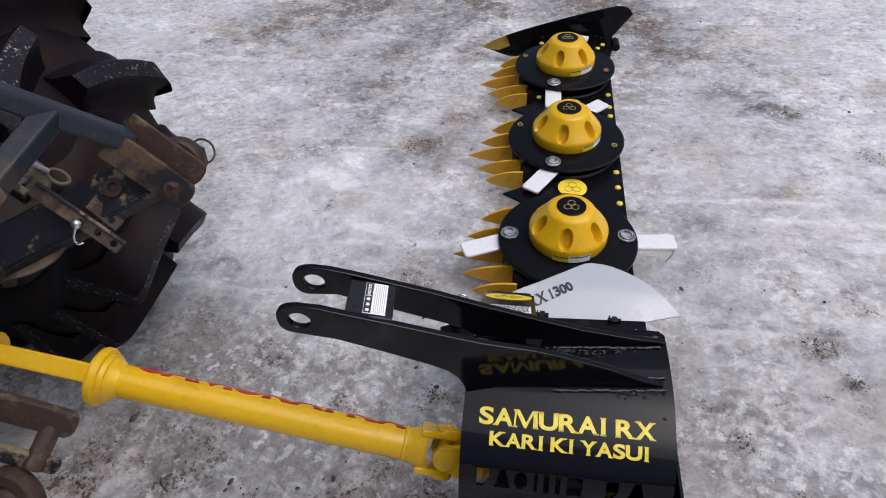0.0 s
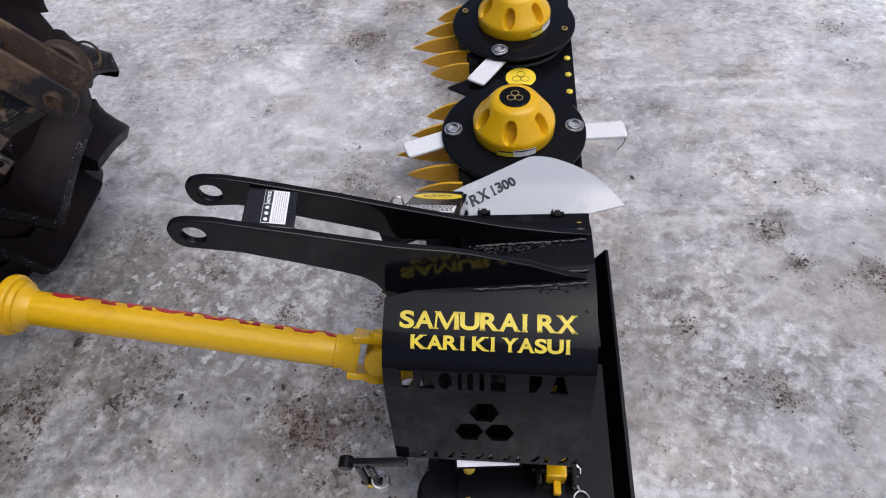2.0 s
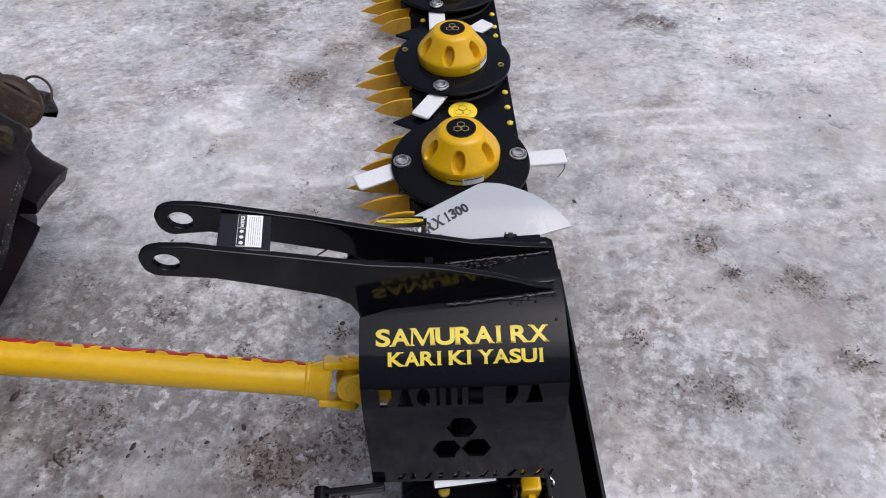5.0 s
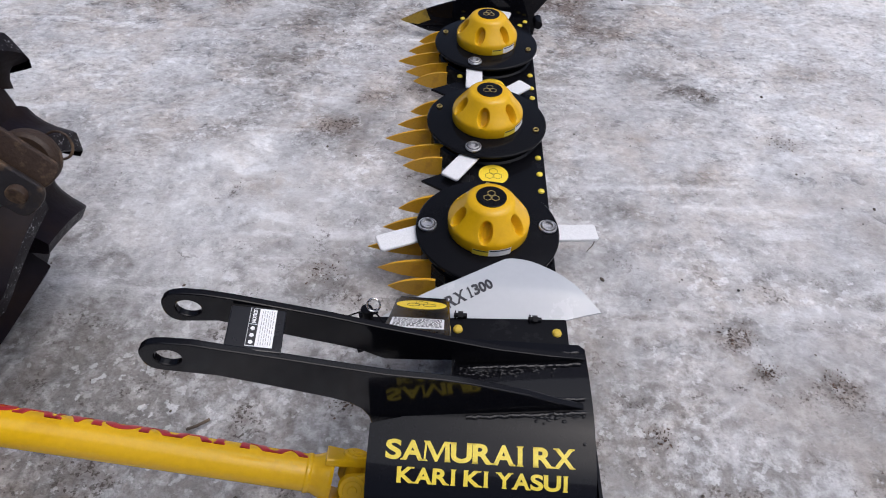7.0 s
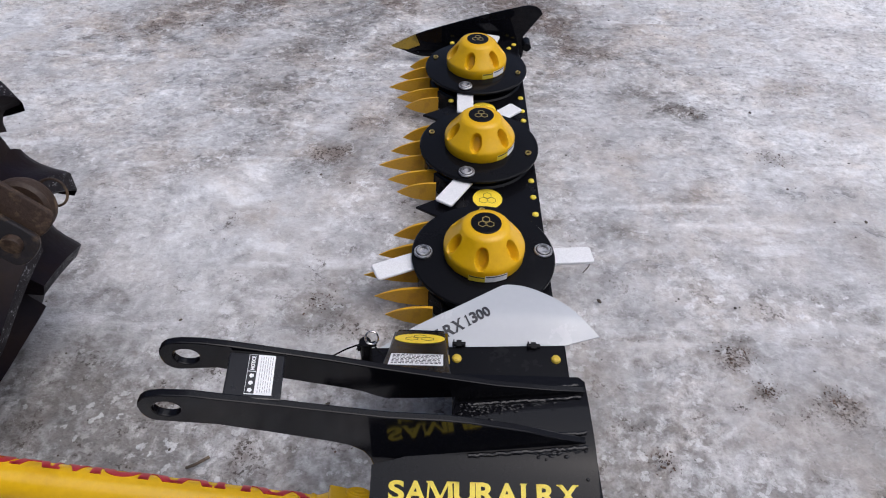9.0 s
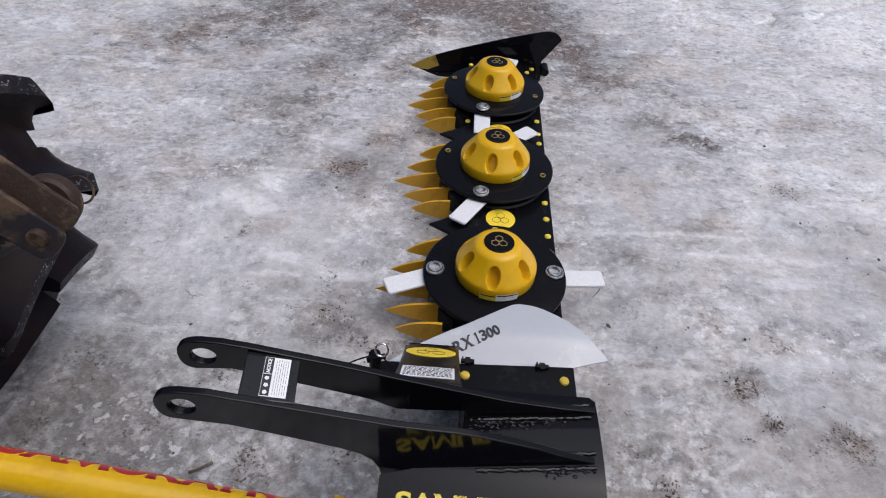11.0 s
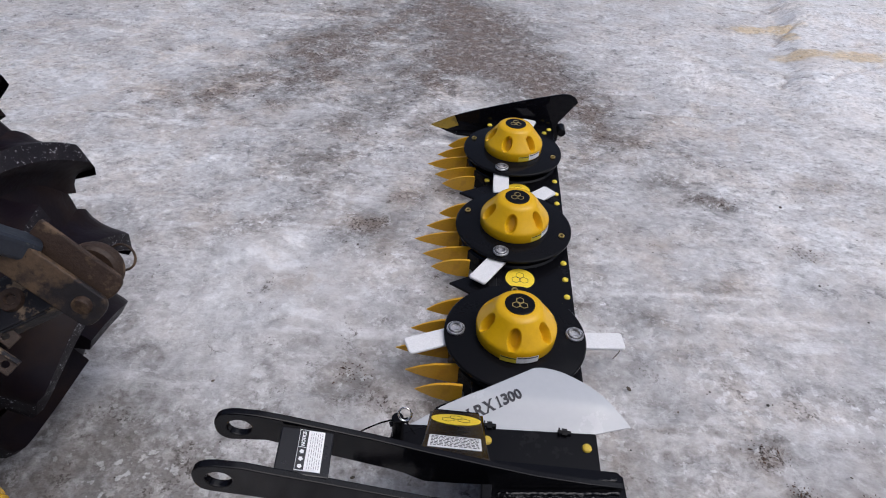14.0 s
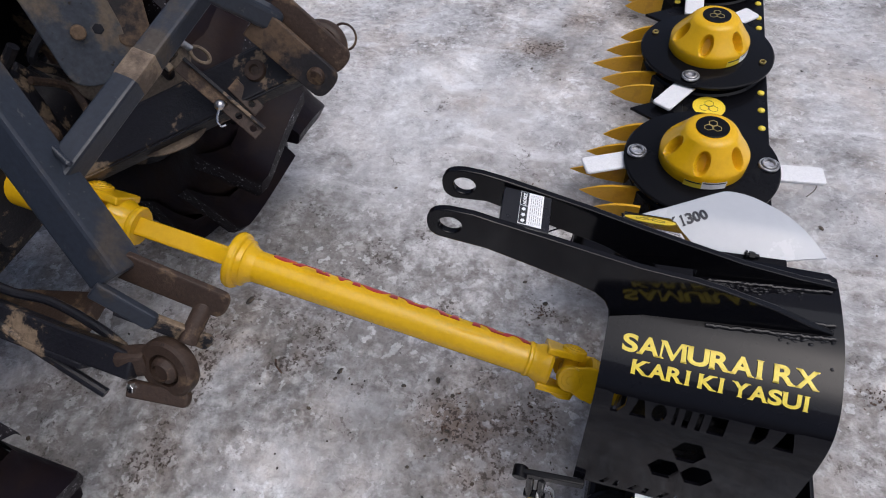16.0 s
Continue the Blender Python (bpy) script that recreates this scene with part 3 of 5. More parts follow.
    # painted tone: shade near the drive line, brightness far out in the yard
    dirt_shade = dirt_shade + 0.18 * np.clip((1.50 - Y) / 0.7, 0, 1) * np.clip((Y - 0.30) / 0.5, 0, 1) - 0.30 * np.clip((0.90 - Y) / 0.35, 0, 1) + 0.16 * np.clip((X - 0.30) / 0.3, 0, 1) * np.clip((Y - 0.55) / 0.3, 0, 1) * np.clip((1.6 - Y) / 0.4, 0, 1) - 0.26 * np.clip((Y - 1.7) / 0.8, 0, 1)
    # joints between slabs of the cleared snow: sharp sunken lines, darker and browner
    joint = np.zeros_like(X)
    for line in SLAB_JOINTS:
        for (ax, ay), (bx, by) in zip(line, line[1:]):
            wx, wy = X + 0.10 * warp, Y + 0.10 * edge
            u = np.clip(((wx - ax) * (bx - ax) + (wy - ay) * (by - ay)) / ((bx - ax) ** 2 + (by - ay) ** 2), 0, 1)
            d = np.hypot(wx - ax - u * (bx - ax), wy - ay - u * (by - ay))
            joint = np.maximum(joint, np.exp(-(d / 0.014) ** 2))
    Z = Z - 0.012 * joint
    dirt_shade, brown = dirt_shade + 0.75 * joint, np.clip(brown + 0.4 * joint, 0, 1)
    # tread prints of a vehicle: short ribs across narrow tracks
    for tx, lean, y0, y1 in ((0.60, 0.10, 2.95, 3.75), (0.86, 0.16, 2.75, 3.95), (1.02, 0.16, 2.85, 3.60)):
        across = np.abs(X - tx - lean * (Y - 3.2)) / 0.075
        on = np.clip(1.6 - across, 0, 1) * np.clip((Y - y0) / 0.15, 0, 1) * np.clip((y1 - Y) / 0.15, 0, 1) * np.clip(0.35 + 2.2 * (fractal(X, Y, 0.22, 2, 191) - 0.42), 0, 1)
        Z = Z + 0.0055 * on * np.sin(2 * math.pi * (Y + 0.2 * X) / 0.062)
        dirt_shade = dirt_shade - 0.10 * on
    # ochre stains from sand frozen into the heap
    ochre = np.zeros_like(X)
    for px, py, a, b, turn in ((1.53, 4.16, 0.22, 0.07, 10), (1.62, 4.02, 0.05, 0.09, 0), (1.93, 3.74, 0.26, 0.075, 15), (1.60, 3.72, 0.16, 0.06, 5)):
        c, q = math.cos(radians(turn)), math.sin(radians(turn))
        u, v = ((X - px) * c + (Y - py) * q) / a, (-(X - px) * q + (Y - py) * c) / b
        ochre = np.maximum(ochre, np.exp(-np.clip(u * u + v * v + 1.8 * warp, 0, 30)))
    dirt_shade = dirt_shade + 0.25 * ochre
    # trodden smooth round the machine, flakier crust out in the yard
    flaky = 0.40 + 0.75 * np.clip((Y - 1.5 + 1.2 * edge) / 0.9, 0, 1)
    nx, ny = len(xs), len(ys)
    co = np.stack([X, Y, Z], -1).reshape(-1, 3)
    k = (np.arange(nx - 1)[:, None] * ny + np.arange(ny - 1)[None, :]).reshape(-1)
    faces = np.stack([k, k + ny, k + ny + 1, k + 1], -1)
    me = bpy.data.meshes.new("ground")
    me.vertices.add(len(co))
    me.vertices.foreach_set("co", co.reshape(-1))
    me.loops.add(faces.size)
    me.loops.foreach_set("vertex_index", faces.reshape(-1))
    me.polygons.add(len(faces))
    me.polygons.foreach_set("loop_start", np.arange(len(faces)) * 4)
    me.polygons.foreach_set("use_smooth", np.ones(len(faces), bool))
    me.update()
    for name, val in (("dirt_shade", dirt_shade), ("brown", brown), ("ochre", ochre), ("flaky", flaky)):
        at = me.attributes.new(name, "FLOAT", "POINT")
        at.data.foreach_set("value", val.reshape(-1).astype(np.float32))
    me.materials.append(SNOW)
    return tagged(new("ground", me), "trodden dirty snow and ice with brown patches", "snow ground", kind="structure")


ground()

# ---------------------------------------------------------------- mower
PITCH, DISC_R, DISC_Z = 0.4375, 0.171, 0.125
CENTRES = [(0.010, 1.400), (0.009, 1.400 + PITCH), (0.008, 1.400 + 2 * PITCH)]
TOP = 0.085   # top of the cutter bar
mower = thing("rotary_mower", (0.03, 1.5, 0.0), "black and yellow three-disc rotary mower lying on trodden snow", "mower")


def cutter_bar():
    out = [(-0.085, 1.10), (0.172, 1.10), (0.172, 2.555), (0.150, 2.575), (-0.085, 2.575)]
    bm = plate(out, (), 0.055, pose(0, 0, TOP - 0.0275), bevel=0.004)
    bar = part("cutter_bar", bm, PLATE, mower, "black painted steel cutter bar")
    # rounded shoulders under each disc
    for cx, cy in CENTRES:
        part("gear_housing", lathe(bmesh.new(), [(0, 0.016), (0.150, 0.016), (0.158, 0.024), (0.158, 0.084), (0.152, 0.090), (0, 0.090)], 48), PLATE, bar, m=pose(cx, cy, 0))
    # skid runners below
    for cx, cy in CENTRES:
        part("skid", plate([(-0.11, -0.12), (0.13, -0.10), (0.13, 0.10), (-0.11, 0.12)], (), 0.012, pose(cx, cy, 0.012), 0.003), PLATE, bar)
    # screw heads along the back edge and the front edge
    head = bmesh.new()
    lathe(head, [(0, 0.0055), (0.005, 0.005), (0.0080, 0.003), (0.0090, 0.0)], 16)
    head = mesh_of("screw", head, LEMON)
    spots = [(0.155, y) for y in (1.583, 1.652, 1.722, 2.020, 2.074, 2.151, 2.520)] + [(-0.074, y) for y in (1.641, 1.990, 2.051, 2.123, 2.520)] + [(0.135, 2.49)]
    for x, y in spots:
        part("screw", head, LEMON, bar, "yellow domed screw head", pose(x, y, TOP))
    # half-round yellow stickers between the discs
    for y in (1.640, 1.640 + PITCH):
        st = part("sticker", plate(ellipse(0, 0, 0.040, 0.040), (), 0.0008), STICKER, bar, "round yellow sticker with honeycomb outline", pose(0.030, y, TOP + 0.001))
        for k in range(3):
            a = radians(90 + 120 * k)
            part("honeycomb", plate(hexagon(0.0125), (hexagon(0.0112),), 0.0004), INK, st, "", pose(0.013 * math.cos(a), 0.013 * math.sin(a), 0.0008))
    # pointed black dividers between the groups of teeth
    for y in (1.600, 1.600 + PITCH, 1.195):
        out = [(-0.178, -0.006), (-0.085, 0.052), (-0.05, 0.052), (-0.05, -0.060), (-0.085, -0.060)]
        part("divider", plate(out, (), 0.008, pose(0.016, y, TOP + 0.002), 0.0015), PLATE, bar, "pointed black steel divider")
    return bar


bar = cutter_bar()


def tooth_mesh():
    """One guard tooth: a thin upright fin whose back runs in a curve down to a point at x = 0; x is its length, y its height."""
    top = [Vector((0.0, 0.0)), Vector((0.035, 0.019)), Vector((0.075, 0.034)), Vector((0.118, 0.043)), Vector((0.150, 0.046))]
    low = [Vector((0.150, -0.014)), Vector((0.105, -0.018)), Vector((0.060, -0.015)), Vector((0.025, -0.008))]
    out = [(p.x, p.y) for p in bezier(top, 5)] + [(p.x, p.y) for p in low]
    bm = plate(out, (), 0.0065)
    # the fin is thickest along its root
    for v in bm.verts:
        v.co.z *= 0.35 + 0.65 * min(1.0, max(v.co.x, 0.0) / 0.07)
    bmesh.ops.transform(bm, matrix=pose(0, 0, 0, 90, 0, 0), verts=bm.verts)
    return mesh_of("tooth", bm, TOOTH_YELLOW, 25)


def teeth():
    me = tooth_mesh()
    tips = [(-0.216, 0.128), (-0.248, 0.056), (-0.278, -0.014), (-0.246, -0.080), (-0.216, -0.134)]
    for k, (cx, cy) in enumerate(CENTRES):
        for j, (tx, ty) in enumerate(tips):
            m = pose(tx - 0.005 * k, cy + ty, 0.048, 0, 0, (2 - j) * 3.0 - 1) @ Matrix.Diagonal(((-0.105 - tx) / 0.150, 1, 1.0, 1))
            part("tooth", me, TOOTH_YELLOW, bar, "yellow painted steel guard tooth", m)
        # upright yellow carrier behind the teeth, bent round the disc
        line = [(cx + 0.150 * math.cos(radians(a)) + 0.006, cy + 0.150 * math.sin(radians(a))) for a in range(122, 239, 6)]
        bm = bmesh.new()
        for (x0, y0), (x1, y1) in zip(line, line[1:]):
            beam(bm, (x0, y0, 0.060), (x1, y1, 0.060), 0.006, 0.060, 0)
        part("tooth_carrier", bm, TOOTH_YELLOW, bar, "yellow bent strip that carries the teeth")


teeth()


def cap_mesh():
    """The domed yellow hub cap: an upright rim, a cone of six soft facets, each divided by a deep upright hollow, and a flat crown."""
    rim = [(0.0985, 0.0), (0.1000, 0.003), (0.1000, 0.027), (0.0988, 0.0315), (0.0965, 0.0350)]
    cone = [(0.0965 + (0.0590 - 0.0965) * s, 0.0350 + 0.0490 * s ** 0.95) for s in np.linspace(0.02, 1, 56)]
    crown = [(0.0560, 0.0868), (0.0510, 0.0897), (0.0450, 0.0916), (0.0380, 0.0927), (0.0, 0.0932)]
    bm = bmesh.new()
    lathe(bm, rim + cone + crown, 240)
    for v in bm.verts:
        r = math.hypot(v.co.x, v.co.y)
        z = v.co.z
        if 0.0335 < z < 0.0880 and r > 0.045:
            a = radians(math.degrees(math.atan2(v.co.y, v.co.x)) % 60 - 30)
            k = math.sin(math.pi * min(1.0, (z - 0.0335) / 0.0545))
            # facets between the hollows
            b = radians(30) - abs(a)
            v.co.x, v.co.y = v.co.x * (1 - 0.030 * k * math.cos(b * 3) ** 2), v.co.y * (1 - 0.030 * k * math.cos(b * 3) ** 2)
            u = a * r / 0.0168
            s = (z - 0.0545) / 0.0230
            d = math.hypot(u, s)
            if d < 1.0:
                q = min(1.0, (1.0 - d) / 0.32)
                q = q * q * (3 - 2 * q)
                n = Vector((v.co.x / r * 0.80, v.co.y / r * 0.80, 0.60))
                v.co -= n * (0.0230 * q)
    return mesh_of("hub_cap", bm, YELLOW, 50)


CAP = cap_mesh()


def bolt_mesh():
    bm = bmesh.new()
    lathe(bm, [(0.0220, 0.0), (0.0220, 0.004), (0.0205, 0.0055), (0.0178, 0.0055), (0.0165, 0.0040), (0.0158, 0.0075), (0.0145, 0.0085), (0.0118, 0.0085), (0.0105, 0.0030), (0, 0.0026)], 32)
    return mesh_of("blade_bolt", bm, DULL_STEEL)


BOLT = bolt_mesh()
BOLT_RING = mesh_of("bolt_collar", lathe(bmesh.new(), [(0.0185, 0.0052), (0.0165, 0.0062), (0.0160, 0.0052)], 32), INK)
NUT = mesh_of("nut", plate(hexagon(0.0090), (circle(0, 0, 0.0058, 14),), 0.005, bevel=0.0008), BRASS)
BADGE_HEX = mesh_of("honeycomb", plate(hexagon(0.0100), (hexagon(0.0085),), 0.0006), BRASS)
KNIFE_ME = mesh_of("blade", plate([(-0.026, 0.0), (0.026, 0.0), (0.026, 0.118), (0.022, 0.124), (-0.022, 0.124), (-0.026, 0.118)], (), 0.009, bevel=0.0035), KNIFE)


def disc_mesh():
    bm = bmesh.new()
    lathe(bm, [(0, -0.008), (0.120, -0.008), (0.150, -0.012), (0.168, -0.013), (DISC_R, -0.010), (DISC_R, -0.005), (0.168, -0.002), (0.150, 0.0), (0.105, 0.003), (0, 0.003)], 128)
    return mesh_of("cutting_disc", bm, DISC_BLACK)


def discs():
    me = disc_mesh()
    turns = [3.0, 75.0, 75.0]
    swing = [(3, 22), (-30, -15), (0, 15)]
    for k, (cx, cy) in enumerate(CENTRES):
        d = part("cutting_disc", me, DISC_BLACK, mower, "glossy black steel disc", Matrix.Translation(-mower.location) @ pose(cx, cy, DISC_Z + (0, 0.001, 0.006)[k], 0, 0, turns[k]))
        cap = part("hub_cap", CAP, YELLOW, d, "domed yellow hub cap with six scooped hollows", pose(0, 0, 0.002, 0, 0, (-10, -25, 27)[k]) @ Matrix.Diagonal(((0.96, 0.96, 1, 1), (1, 1, 1, 1), (1, 1, 1, 1))[k]))
        bd = part("badge", lathe(bmesh.new(), [(0.0350, 0.0920), (0.0350, 0.0945), (0.0335, 0.0952), (0, 0.0952)], 40), DISC_BLACK, d, "round black badge with honeycomb outline", pose(0, 0, 0.002))
        for j in range(3):
            a = radians(90 + 120 * j - turns[k])
            part("honeycomb", BADGE_HEX, BRASS, d, "", pose(0.0105 * math.cos(a), 0.0105 * math.sin(a), 0.0976, 0, 0, -turns[k]))
        for j, a in enumerate((0, 180)):
            c, s = math.cos(radians(a)), math.sin(radians(a))
            part("blade_bolt", BOLT, STEEL, d, "bright steel blade bolt", pose(0.143 * c, 0.143 * s, 0.002))
            part("bolt_collar", BOLT_RING, INK, d, "", pose(0.143 * c, 0.143 * s, 0.0022))
            part("blade", KNIFE_ME, KNIFE, d, "short white-wrapped cutting blade", pose(0.143 * c, 0.143 * s, -0.019, 0, 0, a - 90 + swing[k][j]))
        for a in (87, 267):
            c, s = math.cos(radians(a)), math.sin(radians(a))
            part("nut", NUT, BRASS, d, "dull brass hexagon nut", pose(0.145 * c, 0.145 * s, 0.004, 0, 0, 20))
        # warning sticker round the foot of the cap
        at = [(-112, 14), (-62, 14), (-80, 14)][k]
        for name, mat, a0, a1, z0, z1 in (("warning_sticker", LEMON, 0, 22, 0.004, 0.021), ("warning_sticker", LABEL, 22, 52, 0.004, 0.024), ("sticker_print", INK, 1, 21, 0.0165, 0.020), ("sticker_print", INK, 23, 51, 0.019, 0.0225)):
            bm = bmesh.new()
            r = 0.1006 if "print" not in name else 0.1010
            n = 10
            rows = [[bm.verts.new((r * math.cos(radians(at[0] - turns[k] + a0 + (a1 - a0) * i / n)), r * math.sin(radians(at[0] - turns[k] + a0 + (a1 - a0) * i / n)), z)) for i in range(n + 1)] for z in (z0, z1)]
            for i in range(n):
                bm.faces.new((rows[0][i], rows[0][i + 1], rows[1][i + 1], rows[1][i]))
            part(name, bm, mat, d, "yellow and white warning sticker" if "print" not in name else "", pose(0, 0, 0.002))


discs()


def outer_shoe():
    """The tall pointed plate at the free end of the bar, with its tip painted yellow."""
    back = [(p.x, p.y) for p in bezier([Vector((-0.305, 0.052)), Vector((-0.19, 0.105)), Vector((-0.02, 0.158)), Vector((0.12, 0.196)), Vector((0.198, 0.213)), Vector((0.236, 0.206)), Vector((0.254, 0.186))], 6)]
    out = back + [(0.190, 0.100), (0.200, 0.070), (0.195, 0.022), (-0.10, 0.012), (-0.22, 0.022)]
    m = Matrix(((1, 0, 0, 0), (0, 0.10, -1, 2.549), (0, 1, 0.10, 0), (0, 0, 0, 1)))
    sh = part("outer_shoe", plate(out, (), 0.008, m, 0.0015), BLACK, mower, "black pointed end plate with a yellow tip")
    tip = [(x, y) for x, y in back if x < -0.200] + [(-0.196, 0.058), (-0.240, 0.040), (-0.285, 0.044)]
    part("shoe_tip", plate(tip, (), 0.0092, m), TIP, sh, "yellow painted tip")
    part("shoe_runner", plate([(-0.20, -0.030), (0.14, -0.060), (0.19, -0.03), (0.19, 0.0), (-0.25, 0.0)], (), 0.010, pose(0, 2.560, 0.030), 0.002), PLATE, sh)
    part("shoe_stud", rod(bmesh.new(), (0.205, 2.520, 0.075), (0.205, 2.575, 0.075), 0.016, bevel=0.003), PLATE, sh)


outer_shoe()


# --- drive head: mounting plate, guard, sloping bracket
def drive_head():
    head = part("mounting_plate", plate([(-0.062, 0.80), (0.158, 0.80), (0.158, 1.095), (-0.235, 1.075), (-0.240, 1.030), (-0.062, 1.010)], (), 0.010, pose(0, 0, 0.180), 0.003), PLATE, mower, "black steel mounting plate")
    bm = bmesh.new()
    for x in (-0.050, 0.150):
        box(bm, (0.010, 0.26, 0.105), (x, 0.940, 0.124), bevel=0.002)
    box(bm, (0.21, 0.010, 0.105), (0.05, 1.080, 0.124), bevel=0.002)
    part("mounting_web", bm, PLATE, head)
    bm = bmesh.new()
    box(bm, (0.20, 0.50, 0.07), (0.05, 0.88, 0.055), bevel=0.012)
    part("inner_housing", bm, PLATE, mower, "black inner shoe of the bar")
    sc = bmesh.new()
    lathe(sc, [(0, 0.006), (0.005, 0.0055), (0.0085, 0.0035), (0.0095, 0.0)], 18)
    sc = mesh_of("screw", sc, ZINC)
    for x, y in ((-0.054, 1.056), (0.136, 1.060)):
        part("screw", sc, LEMON, head, "yellow domed screw head", pose(x, y, 0.185))
    # hinge bolts of the guard
    for x in (-0.050, 0.095):
        bm = bmesh.new()
        rod(bm, (x - 0.013, 1.088, 0.187), (x + 0.013, 1.088, 0.187), 0.0050, bevel=0.001)
        rod(bm, (x - 0.005, 1.088, 0.187), (x + 0.005, 1.088, 0.187), 0.0085, seg=6)
        rod(bm, (x - 0.011, 1.088, 0.187), (x - 0.009, 1.088, 0.187), 0.0095)
        part("hinge_bolt", bm, PLATE, head)
    return head


head = drive_head()


def guard_height(y):
    """How the white guard bends: it rises from its hinge, then runs flat over the disc."""
    s = max(0.0, min(1.0, (y - 1.085) / 0.080))
    return 0.171 + 0.025 * (s * s * (3 - 2 * s)) + 0.006 * max(0.0, y - 1.15) / 0.1


def white_guard():
    up = [(-0.240, 1.062), (-0.148, 1.124), (-0.066, 1.166), (0.030, 1.2255)]
    arc = [(p.x, p.y) for p in bezier([Vector((0.040, 1.2310)), Vector((0.058, 1.2335)), Vector((0.095, 1.2275)), Vector((0.142, 1.205)), Vector((0.178, 1.180)), Vector((0.206, 1.153)), Vector((0.234, 1.128))], 6)]
    out = up + arc + [(0.160, 1.102), (0.088, 1.095), (0.0, 1.086), (-0.12, 1.072)]
    bm = sheet(out[::-1], (), 0.003, np.arange(1.06, 1.24, 0.008))
    def lay(b, lift=0.0):
        if lift:
            for c in np.arange(1.06, 1.24, 0.008):
                bmesh.ops.bisect_plane(b, geom=b.verts[:] + b.edges[:] + b.faces[:], plane_co=(0, c, 0), plane_no=(0, 1, 0))
        for v in b.verts:
            droop = 0.014 * max(0.0, (v.co.x - 0.13) / 0.10) ** 2
            v.co.z += guard_height(v.co.y) + lift - droop
        return b
    gd = part("leaf_guard", lay(bm), WHITE, mower, "white curved sheet guard with dark printing")
    m = pose(-0.0735, 1.1095, 0, 0, 0, 27.6)
    b = serif_line("RX 1300", 0, 0.101, 0, 0.0225, 0.030)
    bmesh.ops.transform(b, matrix=m, verts=b.verts)
    part("print_model", lay(b, 0.0012), NAVY, gd, "dark blue model number")
    b = serif_line("SAMURAI", -0.150, -0.007, 0, 0.0225, 0.030)
    bmesh.ops.transform(b, matrix=m, verts=b.verts)
    part("print_mark", lay(b, 0.0012), NAVY, gd, "dark blue printed strokes")


white_guard()


def sloping_bracket():
    """The black channel that slopes from behind the fork down to the mounting plate, with its oval and its label."""
    a, b = Vector((-0.118, 0.820, 0.500)), Vector((-0.118, 0.985, 0.360))
    y = (b - a).normalized()
    x = Vector((1, 0, 0))
    z = x.cross(y)
    m = Matrix((x, y, z)).transposed().to_4x4()
    m.translation = a
    ln = (b - a).length
    bk = part("bracket", plate([(-0.045, -0.02), (0.046, -0.02), (0.038, ln), (-0.038, ln)], (), 0.006, m, 0.0015), PLATE, mower, "black sloping channel bracket")
    bm = bmesh.new()
    for sx, dx in ((-0.040, -0.004), (0.041, 0.004)):
        vs = [m @ Vector(p) for p in ((sx, -0.02, 0.0), (sx, ln, 0.0))]
        lo = [Vector((vs[1].x + dx, vs[1].y + 0.004, vs[1].z - 0.10)), Vector((vs[0].x + dx, vs[0].y + 0.004, vs[0].z - 0.035))]
        loop = vs + lo
        f = [bm.verts.new(p + Vector((d, 0, 0))) for d in (-0.0025, 0.0025) for p in loop]
        bm.faces.new(f[:4])
        bm.faces.new(f[4:][::-1])
        for k in range(4):
            bm.faces.new((f[k], f[4 + k], f[4 + (k + 1) % 4], f[(k + 1) % 4]))
    part("bracket_side", bm, BLACK, bk)
    part("bracket_back", box(bmesh.new(), (0.074, 0.006, 0.175), (-0.118, 0.988, 0.272), bevel=0.001), BLACK, bk)
    up = m @ pose(0, 0, 0.0034)
    st = part("oval_sticker", turned(plate(ellipse(0.0, ln - 0.052, 0.0385, 0.029), (), 0.0008), up), STICKER, bk, "oval yellow sticker with black line")
    bm = bmesh.new()
    for k in range(3):
        aa = radians(90 + 120 * k)
        ho = plate(hexagon(0.011), (hexagon(0.0098),), 0.0004)
        turned(ho, up @ pose(0.014 * math.cos(aa), ln - 0.052 + 0.010 * math.sin(aa), 0.0007))
        merge(bm, ho)
    part("honeycomb", bm, INK, st)
    lb = part("label", turned(plate([(-0.036, ln - 0.196), (0.036, ln - 0.196), (0.036, ln - 0.144), (-0.036, ln - 0.144)], (), 0.0008), up), LABEL, bk, "white label with small print")
    part("label_print", turned(print_bars(7, -0.033, 0.033, ln - 0.193, ln - 0.147, seed=3), up @ pose(0, 0, 0.0006)), INK, lb)
    # linch pin beside it
    bm = bmesh.new()
    rod(bm, (-0.222, 1.035, 0.185), (-0.222, 1.035, 0.262), 0.011, bevel=0.002)
    box(bm, (0.10, 0.045, 0.010), (-0.20, 1.030, 0.190), (0, 0, 25), 0.002)
    rod(bm, (-0.236, 1.030, 0.245), (-0.203, 1.040, 0.250), 0.005)
    pin = part("hitch_pin", bm, PLATE, mower, "black steel pin with a split ring")
    ring = [(-0.208 + 0.0115 * math.cos(t), 1.030 + 0.006 * math.sin(t), 0.280 + 0.0105 * math.sin(t)) for t in np.linspace(0, 2 * math.pi, 26, endpoint=False)]
    part("ring", wire(bmesh.new(), ring, 0.0019, 8, True), STEEL, pin, "bright wire ring")
    part("pin_wire", wire(bmesh.new(), bezier([Vector((-0.29, 1.03, 0.215)), Vector((-0.25, 1.04, 0.235)), Vector((-0.212, 1.03, 0.262)), Vector((-0.188, 1.02, 0.238))], 6), 0.0016, 6), PLATE, pin)


sloping_bracket()

